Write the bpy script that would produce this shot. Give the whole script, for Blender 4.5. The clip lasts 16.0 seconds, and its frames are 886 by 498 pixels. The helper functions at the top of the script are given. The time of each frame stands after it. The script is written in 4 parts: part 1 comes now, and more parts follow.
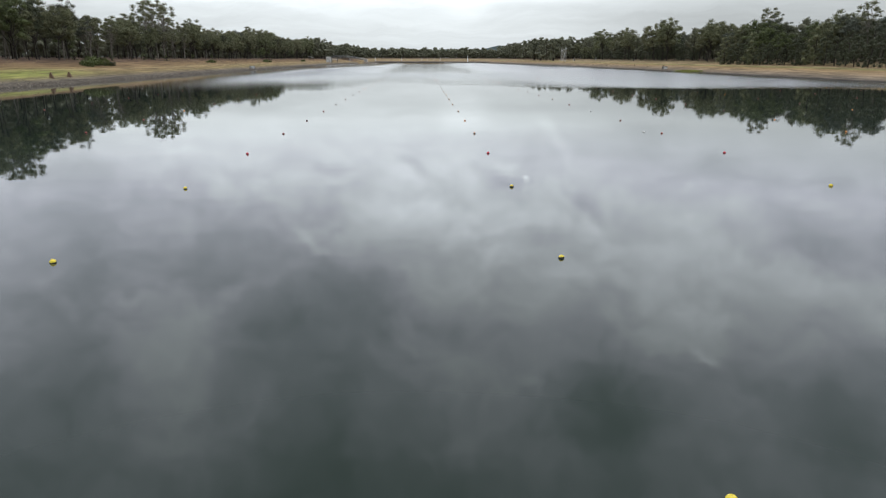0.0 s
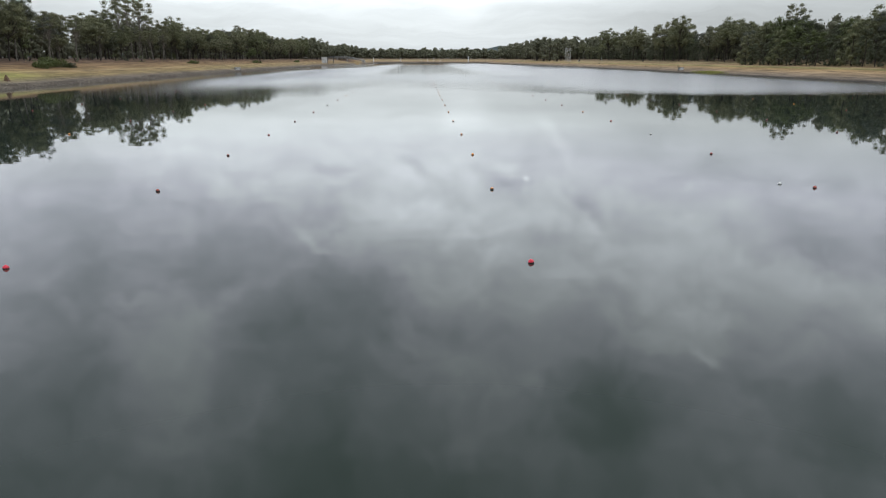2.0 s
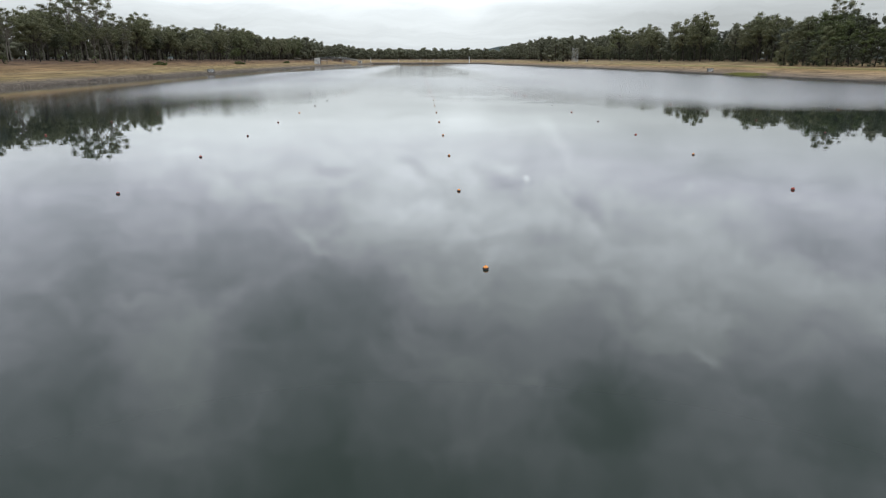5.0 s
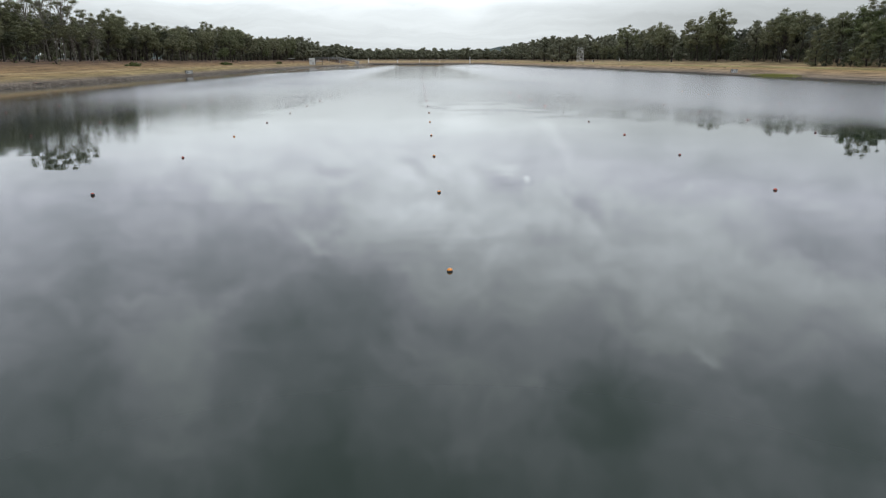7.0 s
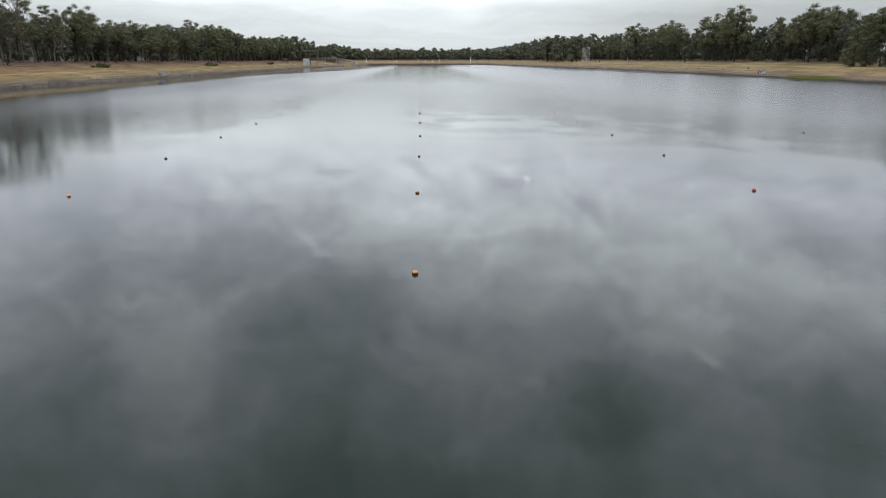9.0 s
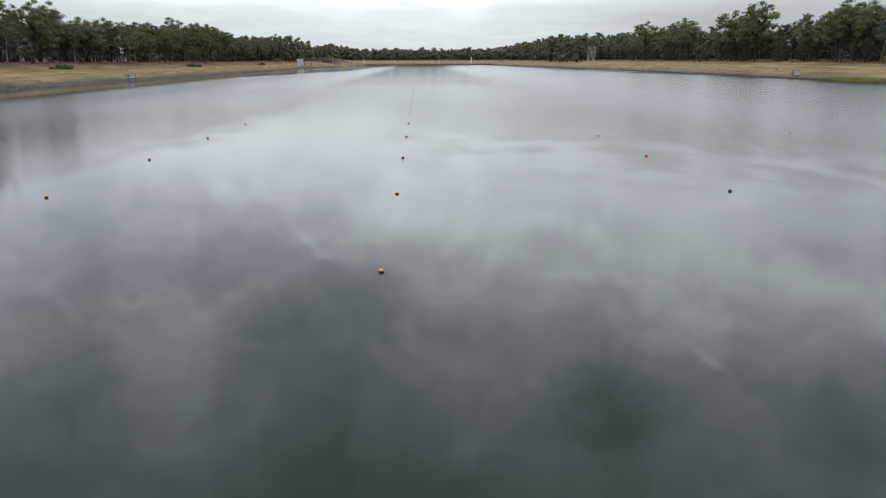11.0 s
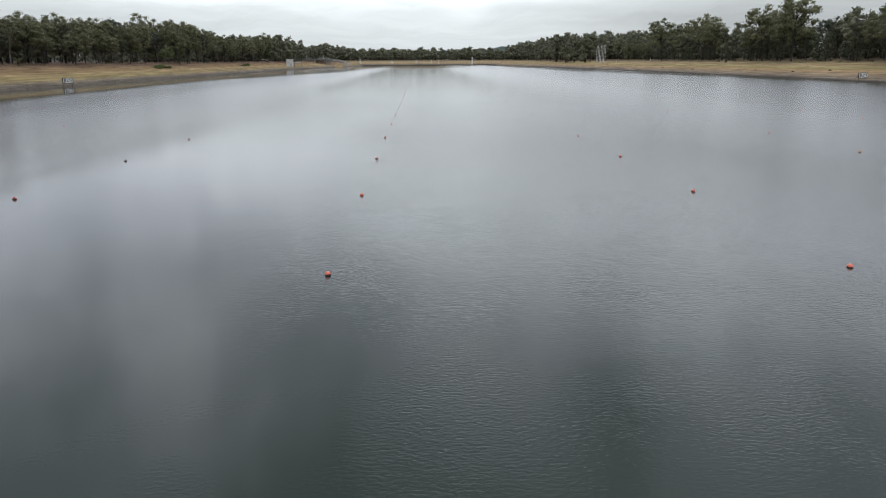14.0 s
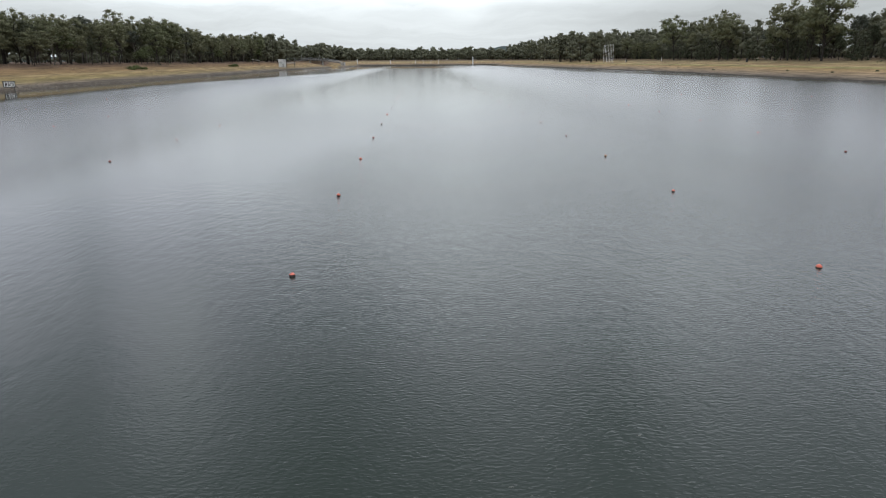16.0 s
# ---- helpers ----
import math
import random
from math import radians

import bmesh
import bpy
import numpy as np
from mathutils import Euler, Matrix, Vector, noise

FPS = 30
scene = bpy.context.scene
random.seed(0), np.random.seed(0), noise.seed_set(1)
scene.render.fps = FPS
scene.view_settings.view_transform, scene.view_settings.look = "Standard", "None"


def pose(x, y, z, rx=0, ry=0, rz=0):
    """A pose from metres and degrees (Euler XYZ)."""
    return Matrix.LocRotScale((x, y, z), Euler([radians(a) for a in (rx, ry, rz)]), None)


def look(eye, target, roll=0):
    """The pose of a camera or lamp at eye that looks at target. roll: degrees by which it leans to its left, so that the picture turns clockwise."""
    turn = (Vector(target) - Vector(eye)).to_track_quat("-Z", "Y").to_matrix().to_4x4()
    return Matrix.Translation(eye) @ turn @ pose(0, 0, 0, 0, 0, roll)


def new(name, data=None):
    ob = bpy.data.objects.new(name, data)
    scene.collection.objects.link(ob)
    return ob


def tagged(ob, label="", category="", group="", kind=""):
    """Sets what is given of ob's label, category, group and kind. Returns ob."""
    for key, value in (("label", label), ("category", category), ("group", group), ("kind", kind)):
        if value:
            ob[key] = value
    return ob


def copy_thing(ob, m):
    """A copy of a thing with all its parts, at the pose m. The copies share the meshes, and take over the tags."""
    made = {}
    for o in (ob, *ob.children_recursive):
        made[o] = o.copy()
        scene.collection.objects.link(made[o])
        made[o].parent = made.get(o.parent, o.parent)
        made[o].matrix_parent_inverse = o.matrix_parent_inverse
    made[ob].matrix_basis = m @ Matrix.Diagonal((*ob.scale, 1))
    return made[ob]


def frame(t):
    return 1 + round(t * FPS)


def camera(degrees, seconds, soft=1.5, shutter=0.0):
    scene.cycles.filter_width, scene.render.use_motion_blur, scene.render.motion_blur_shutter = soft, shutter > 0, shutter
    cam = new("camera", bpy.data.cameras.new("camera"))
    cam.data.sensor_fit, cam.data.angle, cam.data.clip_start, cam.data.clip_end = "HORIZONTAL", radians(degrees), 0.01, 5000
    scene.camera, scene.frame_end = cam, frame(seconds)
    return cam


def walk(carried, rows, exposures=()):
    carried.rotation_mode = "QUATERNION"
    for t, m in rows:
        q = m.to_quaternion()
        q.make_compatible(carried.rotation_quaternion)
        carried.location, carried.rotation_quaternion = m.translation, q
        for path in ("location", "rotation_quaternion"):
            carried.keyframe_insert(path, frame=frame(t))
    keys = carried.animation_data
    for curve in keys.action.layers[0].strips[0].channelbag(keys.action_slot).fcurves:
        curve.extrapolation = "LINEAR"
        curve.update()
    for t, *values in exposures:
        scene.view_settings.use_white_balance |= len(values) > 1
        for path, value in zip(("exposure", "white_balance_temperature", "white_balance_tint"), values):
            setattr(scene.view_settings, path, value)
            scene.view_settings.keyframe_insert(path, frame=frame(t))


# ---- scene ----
# ================= camera =================
cam = camera(68.7, 16.0, soft=1.15)
# seconds, x, y, z, tilt, roll, yaw; y runs along the rowing lanes
ROWS = [
    (0.0, -3.889, -0.511, 5.156, -16.401, 0.154, -2.056),
    (0.5, -3.636, 4.584, 5.159, -16.390, 0.142, -2.050),
    (1.0, -3.393, 9.687, 5.158, -16.379, 0.129, -2.043),
    (1.5, -3.157, 14.798, 5.153, -16.369, 0.116, -2.036),
    (2.0, -2.928, 19.912, 5.145, -16.359, 0.103, -2.029),
    (2.5, -2.703, 25.027, 5.136, -16.350, 0.090, -2.023),
    (3.0, -2.482, 30.140, 5.125, -16.341, 0.077, -2.016),
    (3.5, -2.264, 35.249, 5.113, -16.332, 0.063, -2.010),
    (4.0, -2.048, 40.353, 5.102, -16.324, 0.049, -2.003),
    (4.5, -1.832, 45.449, 5.091, -16.316, 0.035, -1.996),
    (5.0, -1.617, 50.536, 5.081, -16.309, 0.020, -1.990),
    (5.5, -1.401, 55.614, 5.072, -16.302, 0.006, -1.983),
    (6.0, -1.184, 60.680, 5.064, -16.296, -0.009, -1.977),
    (6.5, -0.966, 65.735, 5.059, -16.290, -0.024, -1.971),
    (7.0, -0.745, 70.777, 5.055, -16.284, -0.040, -1.964),
    (7.5, -0.523, 75.807, 5.054, -16.279, -0.056, -1.958),
    (8.0, -0.298, 80.825, 5.055, -16.274, -0.071, -1.952),
    (8.5, -0.071, 85.831, 5.058, -16.270, -0.088, -1.945),
    (9.0, 0.158, 90.825, 5.063, -16.266, -0.104, -1.939),
    (9.5, 0.389, 95.809, 5.070, -16.263, -0.120, -1.933),
    (10.0, 0.623, 100.783, 5.079, -16.260, -0.137, -1.927),
    (10.5, 0.857, 105.749, 5.090, -16.257, -0.154, -1.920),
    (11.0, 1.093, 110.709, 5.102, -16.255, -0.172, -1.914),
    (11.5, 1.329, 115.664, 5.115, -16.253, -0.189, -1.908),
    (12.0, 1.565, 120.615, 5.128, -16.252, -0.207, -1.902),
    (12.5, 1.800, 125.567, 5.141, -16.251, -0.225, -1.896),
    (13.0, 2.032, 130.521, 5.154, -16.251, -0.243, -1.890),
    (13.5, 2.262, 135.479, 5.166, -16.251, -0.262, -1.884),
    (14.0, 2.488, 140.446, 5.176, -16.251, -0.280, -1.878),
    (14.5, 2.709, 145.424, 5.183, -16.252, -0.299, -1.872),
    (15.0, 2.923, 150.417, 5.187, -16.253, -0.319, -1.866),
    (15.5, 3.130, 155.429, 5.187, -16.255, -0.338, -1.860),
    (16.0, 3.327, 160.463, 5.181, -16.257, -0.358, -1.855),
]


def aim(x, y, z, tilt, roll, yaw):
    a, b = radians(tilt), radians(yaw)
    eye = Vector((x, y, z))
    return look(eye, eye + 2 * Vector((-math.sin(b) * math.cos(a), math.cos(b) * math.cos(a), math.sin(a))), roll)


walk(cam, [(r[0], aim(*r[1:])) for r in ROWS], [(0.0, 0.0), (4.0, 0.0), (7.0, -0.03), (9.0, -0.08), (12.5, -0.06), (16.0, -0.06)])

# ================= world and sun =================
SUN_EL, SUN_AZ = 66.0, 20.0


def node(nt, kind, **inputs):
    """A node with its properties and inputs; inputs are values or sockets, i0..i2 by number."""
    n = nt.nodes.new(kind)
    for k, v in inputs.items():
        if k[0] == "i" and k[1:].isdigit():
            sock = n.inputs[int(k[1:])]
        elif k in n.inputs:
            sock = n.inputs[k]
        elif k.replace("_", " ") in n.inputs:
            sock = n.inputs[k.replace("_", " ")]
        else:
            if k == "operation":
                n.operation = v
            elif k == "blend_type":
                n.blend_type = v
            elif k == "data_type":
                n.data_type = v
            elif k == "noise_dimensions":
                n.noise_dimensions = v
            elif k == "attribute_name":
                n.attribute_name = v
            elif k == "clamp":
                n.use_clamp = v
            elif k == "feature":
                n.feature = v
            else:
                raise KeyError(k)
            continue
        if isinstance(v, bpy.types.NodeSocket):
            nt.links.new(v, sock)
        else:
            sock.default_value = v
    return n


def mth(nt, op, a, b=0.0, c=0.0, clamp=False):
    n = node(nt, "ShaderNodeMath", operation=op, i0=a, i1=b, i2=c)
    n.use_clamp = clamp
    return n.outputs[0]


def ramp(nt, fac, stops, mode="LINEAR"):
    n = nt.nodes.new("ShaderNodeValToRGB")
    n.color_ramp.interpolation = mode
    els = n.color_ramp.elements
    while len(els) < len(stops):
        els.new(0.5)
    for e, (p, c) in zip(els, stops):
        e.position = p
        e.color = (*c, 1) if isinstance(c, tuple) else (c, c, c, 1)
    nt.links.new(fac, n.inputs[0])
    return n.outputs[0]


def mixc(nt, fac, a, b, blend="MIX"):
    n = nt.nodes.new("ShaderNodeMix")
    n.data_type, n.blend_type = "RGBA", blend
    for i, v in ((0, fac), (6, a), (7, b)):
        if isinstance(v, bpy.types.NodeSocket):
            nt.links.new(v, n.inputs[i])
        else:
            n.inputs[i].default_value = (*v, 1) if isinstance(v, tuple) else v
    return n.outputs[2]


def noise_tex(nt, vec, scale, detail=4.0, rough=0.55, distort=0.0):
    return node(nt, "ShaderNodeTexNoise", Vector=vec, Scale=scale, Detail=detail, Roughness=rough, Distortion=distort).outputs[0]


world = bpy.data.worlds.new("overcast_sky")
scene.world = world
world.use_nodes = True
wt = world.node_tree
wt.nodes.clear()
sky = wt.nodes.new("ShaderNodeTexSky")
sky.sky_type, sky.sun_disc = "NISHITA", False
sky.sun_elevation, sky.sun_rotation = radians(SUN_EL), radians(SUN_AZ)
sky.dust_density = 3.0
ray = node(wt, "ShaderNodeTexCoord").outputs["Generated"]
sep = node(wt, "ShaderNodeSeparateXYZ", Vector=ray)
up = mth(wt, "MAXIMUM", sep.outputs[2], 0.0)
az = mth(wt, "MULTIPLY", mth(wt, "ARCTAN2", sep.outputs[0], sep.outputs[1]), 180 / math.pi)
el = mth(wt, "MULTIPLY", mth(wt, "ARCSINE", up), 180 / math.pi)
# the cloud deck in degrees of azimuth and elevation, its folds drawn out and bent
deck = node(wt, "ShaderNodeCombineXYZ", X=az, Y=el, Z=0.0).outputs[0]
plane = node(wt, "ShaderNodeVectorMath", operation="SCALE", i0=deck, Scale=0.1).outputs[0]
LEVELS = [(0.0, 0.42), (0.03, 0.465), (0.045, 0.51), (0.055, 0.66), (0.07, 0.745), (0.11, 0.93), (0.17, 0.88), (0.25, 0.66), (0.33, 0.56), (0.41, 0.50), (0.48, 0.43), (1.0, 0.45)]
bright = mth(wt, "MULTIPLY", ramp(wt, mth(wt, "DIVIDE", el, 90.0), LEVELS), 2.0)
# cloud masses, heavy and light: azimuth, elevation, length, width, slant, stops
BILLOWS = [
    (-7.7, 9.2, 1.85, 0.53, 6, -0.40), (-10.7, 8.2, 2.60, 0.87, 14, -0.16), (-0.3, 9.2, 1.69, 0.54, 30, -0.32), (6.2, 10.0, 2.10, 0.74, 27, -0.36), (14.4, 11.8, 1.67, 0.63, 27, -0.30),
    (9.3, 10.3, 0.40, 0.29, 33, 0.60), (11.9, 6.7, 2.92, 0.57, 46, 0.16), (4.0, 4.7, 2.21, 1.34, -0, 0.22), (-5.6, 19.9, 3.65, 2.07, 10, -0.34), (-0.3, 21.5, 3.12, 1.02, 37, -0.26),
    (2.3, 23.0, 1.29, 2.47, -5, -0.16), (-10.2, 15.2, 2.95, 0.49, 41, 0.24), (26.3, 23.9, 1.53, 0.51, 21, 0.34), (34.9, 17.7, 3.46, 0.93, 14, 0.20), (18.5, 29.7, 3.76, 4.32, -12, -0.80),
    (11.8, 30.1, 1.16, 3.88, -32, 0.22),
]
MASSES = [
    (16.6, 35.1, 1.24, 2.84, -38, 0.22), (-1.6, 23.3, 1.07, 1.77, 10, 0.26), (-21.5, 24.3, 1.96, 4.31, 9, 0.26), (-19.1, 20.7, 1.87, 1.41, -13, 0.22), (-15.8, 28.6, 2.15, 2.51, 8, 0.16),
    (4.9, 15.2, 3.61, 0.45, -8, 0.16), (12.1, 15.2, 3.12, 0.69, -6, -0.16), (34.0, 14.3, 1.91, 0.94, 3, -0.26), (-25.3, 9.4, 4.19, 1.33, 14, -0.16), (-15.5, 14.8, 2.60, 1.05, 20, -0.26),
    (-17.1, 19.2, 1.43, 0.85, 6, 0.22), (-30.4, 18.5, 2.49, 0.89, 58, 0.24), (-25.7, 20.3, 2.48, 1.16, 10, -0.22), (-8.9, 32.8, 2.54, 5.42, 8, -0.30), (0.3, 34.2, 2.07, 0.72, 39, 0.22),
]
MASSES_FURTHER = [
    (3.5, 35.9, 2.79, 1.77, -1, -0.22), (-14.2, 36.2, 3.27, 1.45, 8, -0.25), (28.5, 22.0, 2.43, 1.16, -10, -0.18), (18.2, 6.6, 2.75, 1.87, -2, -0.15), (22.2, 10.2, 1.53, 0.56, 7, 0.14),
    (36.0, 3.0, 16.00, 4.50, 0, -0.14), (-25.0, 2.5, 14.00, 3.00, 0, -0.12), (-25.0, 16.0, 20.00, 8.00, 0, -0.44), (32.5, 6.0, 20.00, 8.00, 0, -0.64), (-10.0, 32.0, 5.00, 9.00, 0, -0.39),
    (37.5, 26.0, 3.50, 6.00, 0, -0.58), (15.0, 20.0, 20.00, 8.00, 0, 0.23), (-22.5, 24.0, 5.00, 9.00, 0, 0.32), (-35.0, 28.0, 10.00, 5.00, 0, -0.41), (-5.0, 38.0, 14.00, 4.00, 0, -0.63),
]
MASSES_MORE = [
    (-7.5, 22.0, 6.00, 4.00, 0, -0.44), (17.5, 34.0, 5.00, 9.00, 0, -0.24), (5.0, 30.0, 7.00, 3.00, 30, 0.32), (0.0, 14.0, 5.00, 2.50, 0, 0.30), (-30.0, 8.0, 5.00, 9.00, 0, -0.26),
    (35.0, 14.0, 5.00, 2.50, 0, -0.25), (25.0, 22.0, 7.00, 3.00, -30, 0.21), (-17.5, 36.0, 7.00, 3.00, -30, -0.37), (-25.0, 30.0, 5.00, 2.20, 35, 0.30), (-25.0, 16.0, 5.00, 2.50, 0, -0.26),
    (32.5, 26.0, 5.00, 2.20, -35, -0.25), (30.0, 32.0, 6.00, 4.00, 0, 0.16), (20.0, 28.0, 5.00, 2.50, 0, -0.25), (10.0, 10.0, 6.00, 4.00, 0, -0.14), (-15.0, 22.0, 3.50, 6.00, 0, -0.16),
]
wob = node(wt, "ShaderNodeTexNoise", Vector=plane, Scale=1.7, Detail=6.0, Roughness=0.6).outputs["Color"]
wob = node(wt, "ShaderNodeVectorMath", operation="SUBTRACT", i0=wob, i1=(0.5, 0.5, 0.5)).outputs[0]
reach_up = mth(wt, "ADD", 1.6, mth(wt, "MULTIPLY", mth(wt, "MINIMUM", el, 40.0), 0.20))
bent = node(wt, "ShaderNodeVectorMath", operation="ADD", i0=deck, i1=node(wt, "ShaderNodeVectorMath", operation="SCALE", i0=wob, Scale=reach_up).outputs[0]).outputs[0]
stops = mth(wt, "MULTIPLY", 0.0, 0.0)
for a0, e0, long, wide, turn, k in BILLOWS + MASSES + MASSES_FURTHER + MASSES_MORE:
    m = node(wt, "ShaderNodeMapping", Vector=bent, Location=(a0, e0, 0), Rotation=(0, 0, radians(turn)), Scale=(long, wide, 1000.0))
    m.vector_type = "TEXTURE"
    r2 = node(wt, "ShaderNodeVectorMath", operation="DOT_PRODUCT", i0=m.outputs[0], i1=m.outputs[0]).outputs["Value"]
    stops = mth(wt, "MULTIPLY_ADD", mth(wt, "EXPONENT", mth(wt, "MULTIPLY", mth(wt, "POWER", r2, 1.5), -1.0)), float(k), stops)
# billows drawn out along the slant, and long flat layers near the horizon
slant = node(wt, "ShaderNodeMapping", Vector=bent, Rotation=(0, 0, -0.6), Scale=(0.10, 0.16, 0.0)).outputs[0]
billow = noise_tex(wt, slant, 1.7, 8.0, 0.62, 0.25)
layers = noise_tex(wt, node(wt, "ShaderNodeMapping", Vector=bent, Scale=(0.05, 0.5, 0.0)).outputs[0], 1.0, 6.0, 0.6, 0.4)
high = ramp(wt, mth(wt, "DIVIDE", el, 20.0), [(0.2, 0.0), (0.5, 1.0)])
stops = mth(wt, "ADD", stops, mth(wt, "MULTIPLY", mth(wt, "SUBTRACT", billow, 0.5), mth(wt, "MULTIPLY", high, 1.7)))
stops = mth(wt, "ADD", stops, mth(wt, "MULTIPLY", mth(wt, "SUBTRACT", layers, 0.5), mth(wt, "SUBTRACT", 1.1, high)))
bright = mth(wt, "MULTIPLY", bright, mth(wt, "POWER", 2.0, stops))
tone = ramp(wt, mth(wt, "MULTIPLY", bright, 0.5), [(0.2, (0.835, 0.97, 1.02)), (0.42, (0.905, 0.97, 1.09)), (0.68, (0.94, 0.975, 1.10)), (0.85, (0.925, 0.985, 1.05))])
tone = mixc(wt, ramp(wt, mth(wt, "DIVIDE", el, 20.0), [(0.25, 1.0), (0.5, 0.0)]), tone, (0.925, 0.995, 1.03))
deck_colour = node(wt, "ShaderNodeVectorMath", operation="SCALE", i0=tone, Scale=bright).outputs[0]
thin = node(wt, "ShaderNodeVectorMath", operation="SCALE", i0=sky.outputs[0], Scale=0.10).outputs[0]
mixed = mixc(wt, 0.9, thin, deck_colour)
back = node(wt, "ShaderNodeBackground", Color=mixed, Strength=1.0)
wo = wt.nodes.new("ShaderNodeOutputWorld")
wt.links.new(back.outputs[0], wo.inputs[0])

sun_data = bpy.data.lights.new("sun", "SUN")
sun_data.energy, sun_data.angle, sun_data.color = 1.0, radians(20), (1.0, 0.96, 0.9)
sun = new("sun", sun_data)
sun.matrix_world = look((0, 0, 60), (-60 * math.sin(radians(SUN_AZ)), -60 * math.cos(radians(SUN_AZ)), 60 - 60 * math.tan(radians(SUN_EL))))

# ================= materials =================
MATS = {}


def material(name):
    m = bpy.data.materials.new(name)
    m.use_nodes = True
    nt = m.node_tree
    MATS[name] = m
    return m, nt, nt.nodes["Principled BSDF"]


def plain(name, colour, rough=0.6, metal=0.0, grain=8.0, vary=0.25, bump=0.0, spec=0.4):
    """A surface with grain and stains at two scales round one colour."""
    m, nt, b = material(name)
    pos = node(nt, "ShaderNodeTexCoord").outputs["Object"]
    n1 = noise_tex(nt, pos, grain, 5.0, 0.6)
    n2 = noise_tex(nt, pos, grain * 0.15, 3.0, 0.5)
    k = mth(nt, "ADD", mth(nt, "MULTIPLY", n1, 0.6), mth(nt, "MULTIPLY", n2, 0.6))
    lo = tuple(c * (1 - vary) for c in colour)
    hi = tuple(min(1.0, c * (1 + vary)) for c in colour)
    nt.links.new(ramp(nt, k, [(0.35, lo), (0.85, hi)]), b.inputs["Base Color"])
    b.inputs["Roughness"].default_value, b.inputs["Metallic"].default_value = rough, metal
    b.inputs["Specular IOR Level"].default_value = spec
    if bump:
        bn = node(nt, "ShaderNodeBump", Height=n1, Distance=bump, Strength=0.7)
        nt.links.new(bn.outputs[0], b.inputs["Normal"])
    return m


def leaf_material(name, dark, light, shift):
    m, nt, b = material(name)
    geo = node(nt, "ShaderNodeNewGeometry")
    ob = node(nt, "ShaderNodeObjectInfo")
    pos = node(nt, "ShaderNodeTexCoord").outputs["Object"]
    clump = noise_tex(nt, pos, 0.35, 3.0)
    k = mth(nt, "ADD", mth(nt, "MULTIPLY", geo.outputs["Random Per Island"], 0.4), mth(nt, "MULTIPLY", clump, 0.75))
    col = ramp(nt, k, [(0.2, dark), (0.9, light)])
    col = mixc(nt, mth(nt, "MULTIPLY", ob.outputs["Random"], 0.55), col, shift)
    nt.links.new(col, b.inputs["Base Color"])
    tuft = noise_tex(nt, pos, 2.6, 4.0, 0.7)
    nt.links.new(node(nt, "ShaderNodeBump", Height=tuft, Distance=0.5, Strength=0.8).outputs[0], b.inputs["Normal"])
    b.inputs["Roughness"].default_value = 0.65
    b.inputs["Specular IOR Level"].default_value = 0.2
    return m


leaf_material("gum_leaves", (0.074, 0.084, 0.042), (0.190, 0.200, 0.102), (0.160, 0.152, 0.088))
leaf_material("grey_leaves", (0.070, 0.082, 0.058), (0.150, 0.165, 0.125), (0.105, 0.112, 0.085))
leaf_material("oak_leaves", (0.042, 0.052, 0.030), (0.098, 0.110, 0.060), (0.068, 0.072, 0.044))
leaf_material("bright_leaves", (0.055, 0.072, 0.026), (0.145, 0.168, 0.066), (0.095, 0.115, 0.05))
# greyer and flatter than the gum leaves: some distance haze is in the colour
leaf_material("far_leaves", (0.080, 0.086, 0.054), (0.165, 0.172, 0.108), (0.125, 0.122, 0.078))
leaf_material("shrub_leaves", (0.05, 0.066, 0.02), (0.135, 0.165, 0.055), (0.10, 0.115, 0.04))
leaf_material("dry_grass", (0.20, 0.15, 0.07), (0.45, 0.36, 0.19), (0.30, 0.23, 0.11))
leaf_material("reed_leaves", (0.20, 0.21, 0.05), (0.36, 0.38, 0.11), (0.29, 0.29, 0.08))
plain("bark_dark", (0.036, 0.030, 0.024), 0.9, grain=3.0, vary=0.5, bump=0.03)
plain("bark_pale", (0.15, 0.135, 0.11), 0.8, grain=1.2, vary=0.5, bump=0.02)
plain("concrete", (0.34, 0.33, 0.31), 0.85, grain=3.0, vary=0.3, bump=0.01)
plain("pale_concrete", (0.56, 0.56, 0.54), 0.8, grain=3.0, vary=0.2, bump=0.01)
plain("white_paint", (0.78, 0.78, 0.76), 0.5, grain=5.0, vary=0.1)
plain("board_black", (0.030, 0.032, 0.032), 0.55, grain=5.0, vary=0.3)
plain("timber", (0.16, 0.11, 0.07), 0.8, grain=6.0, vary=0.4, bump=0.01)
plain("grey_timber", (0.21, 0.20, 0.18), 0.85, grain=6.0, vary=0.3, bump=0.01)
plain("steel", (0.42, 0.43, 0.43), 0.45, metal=0.8, grain=6.0, vary=0.15)
plain("dark_steel", (0.07, 0.075, 0.075), 0.5, metal=0.6, grain=6.0, vary=0.2)
plain("rust_brown", (0.14, 0.085, 0.055), 0.85, grain=5.0, vary=0.4, bump=0.01)
plain("drain_dark", (0.045, 0.042, 0.04), 0.9, grain=6.0, vary=0.4, bump=0.02)


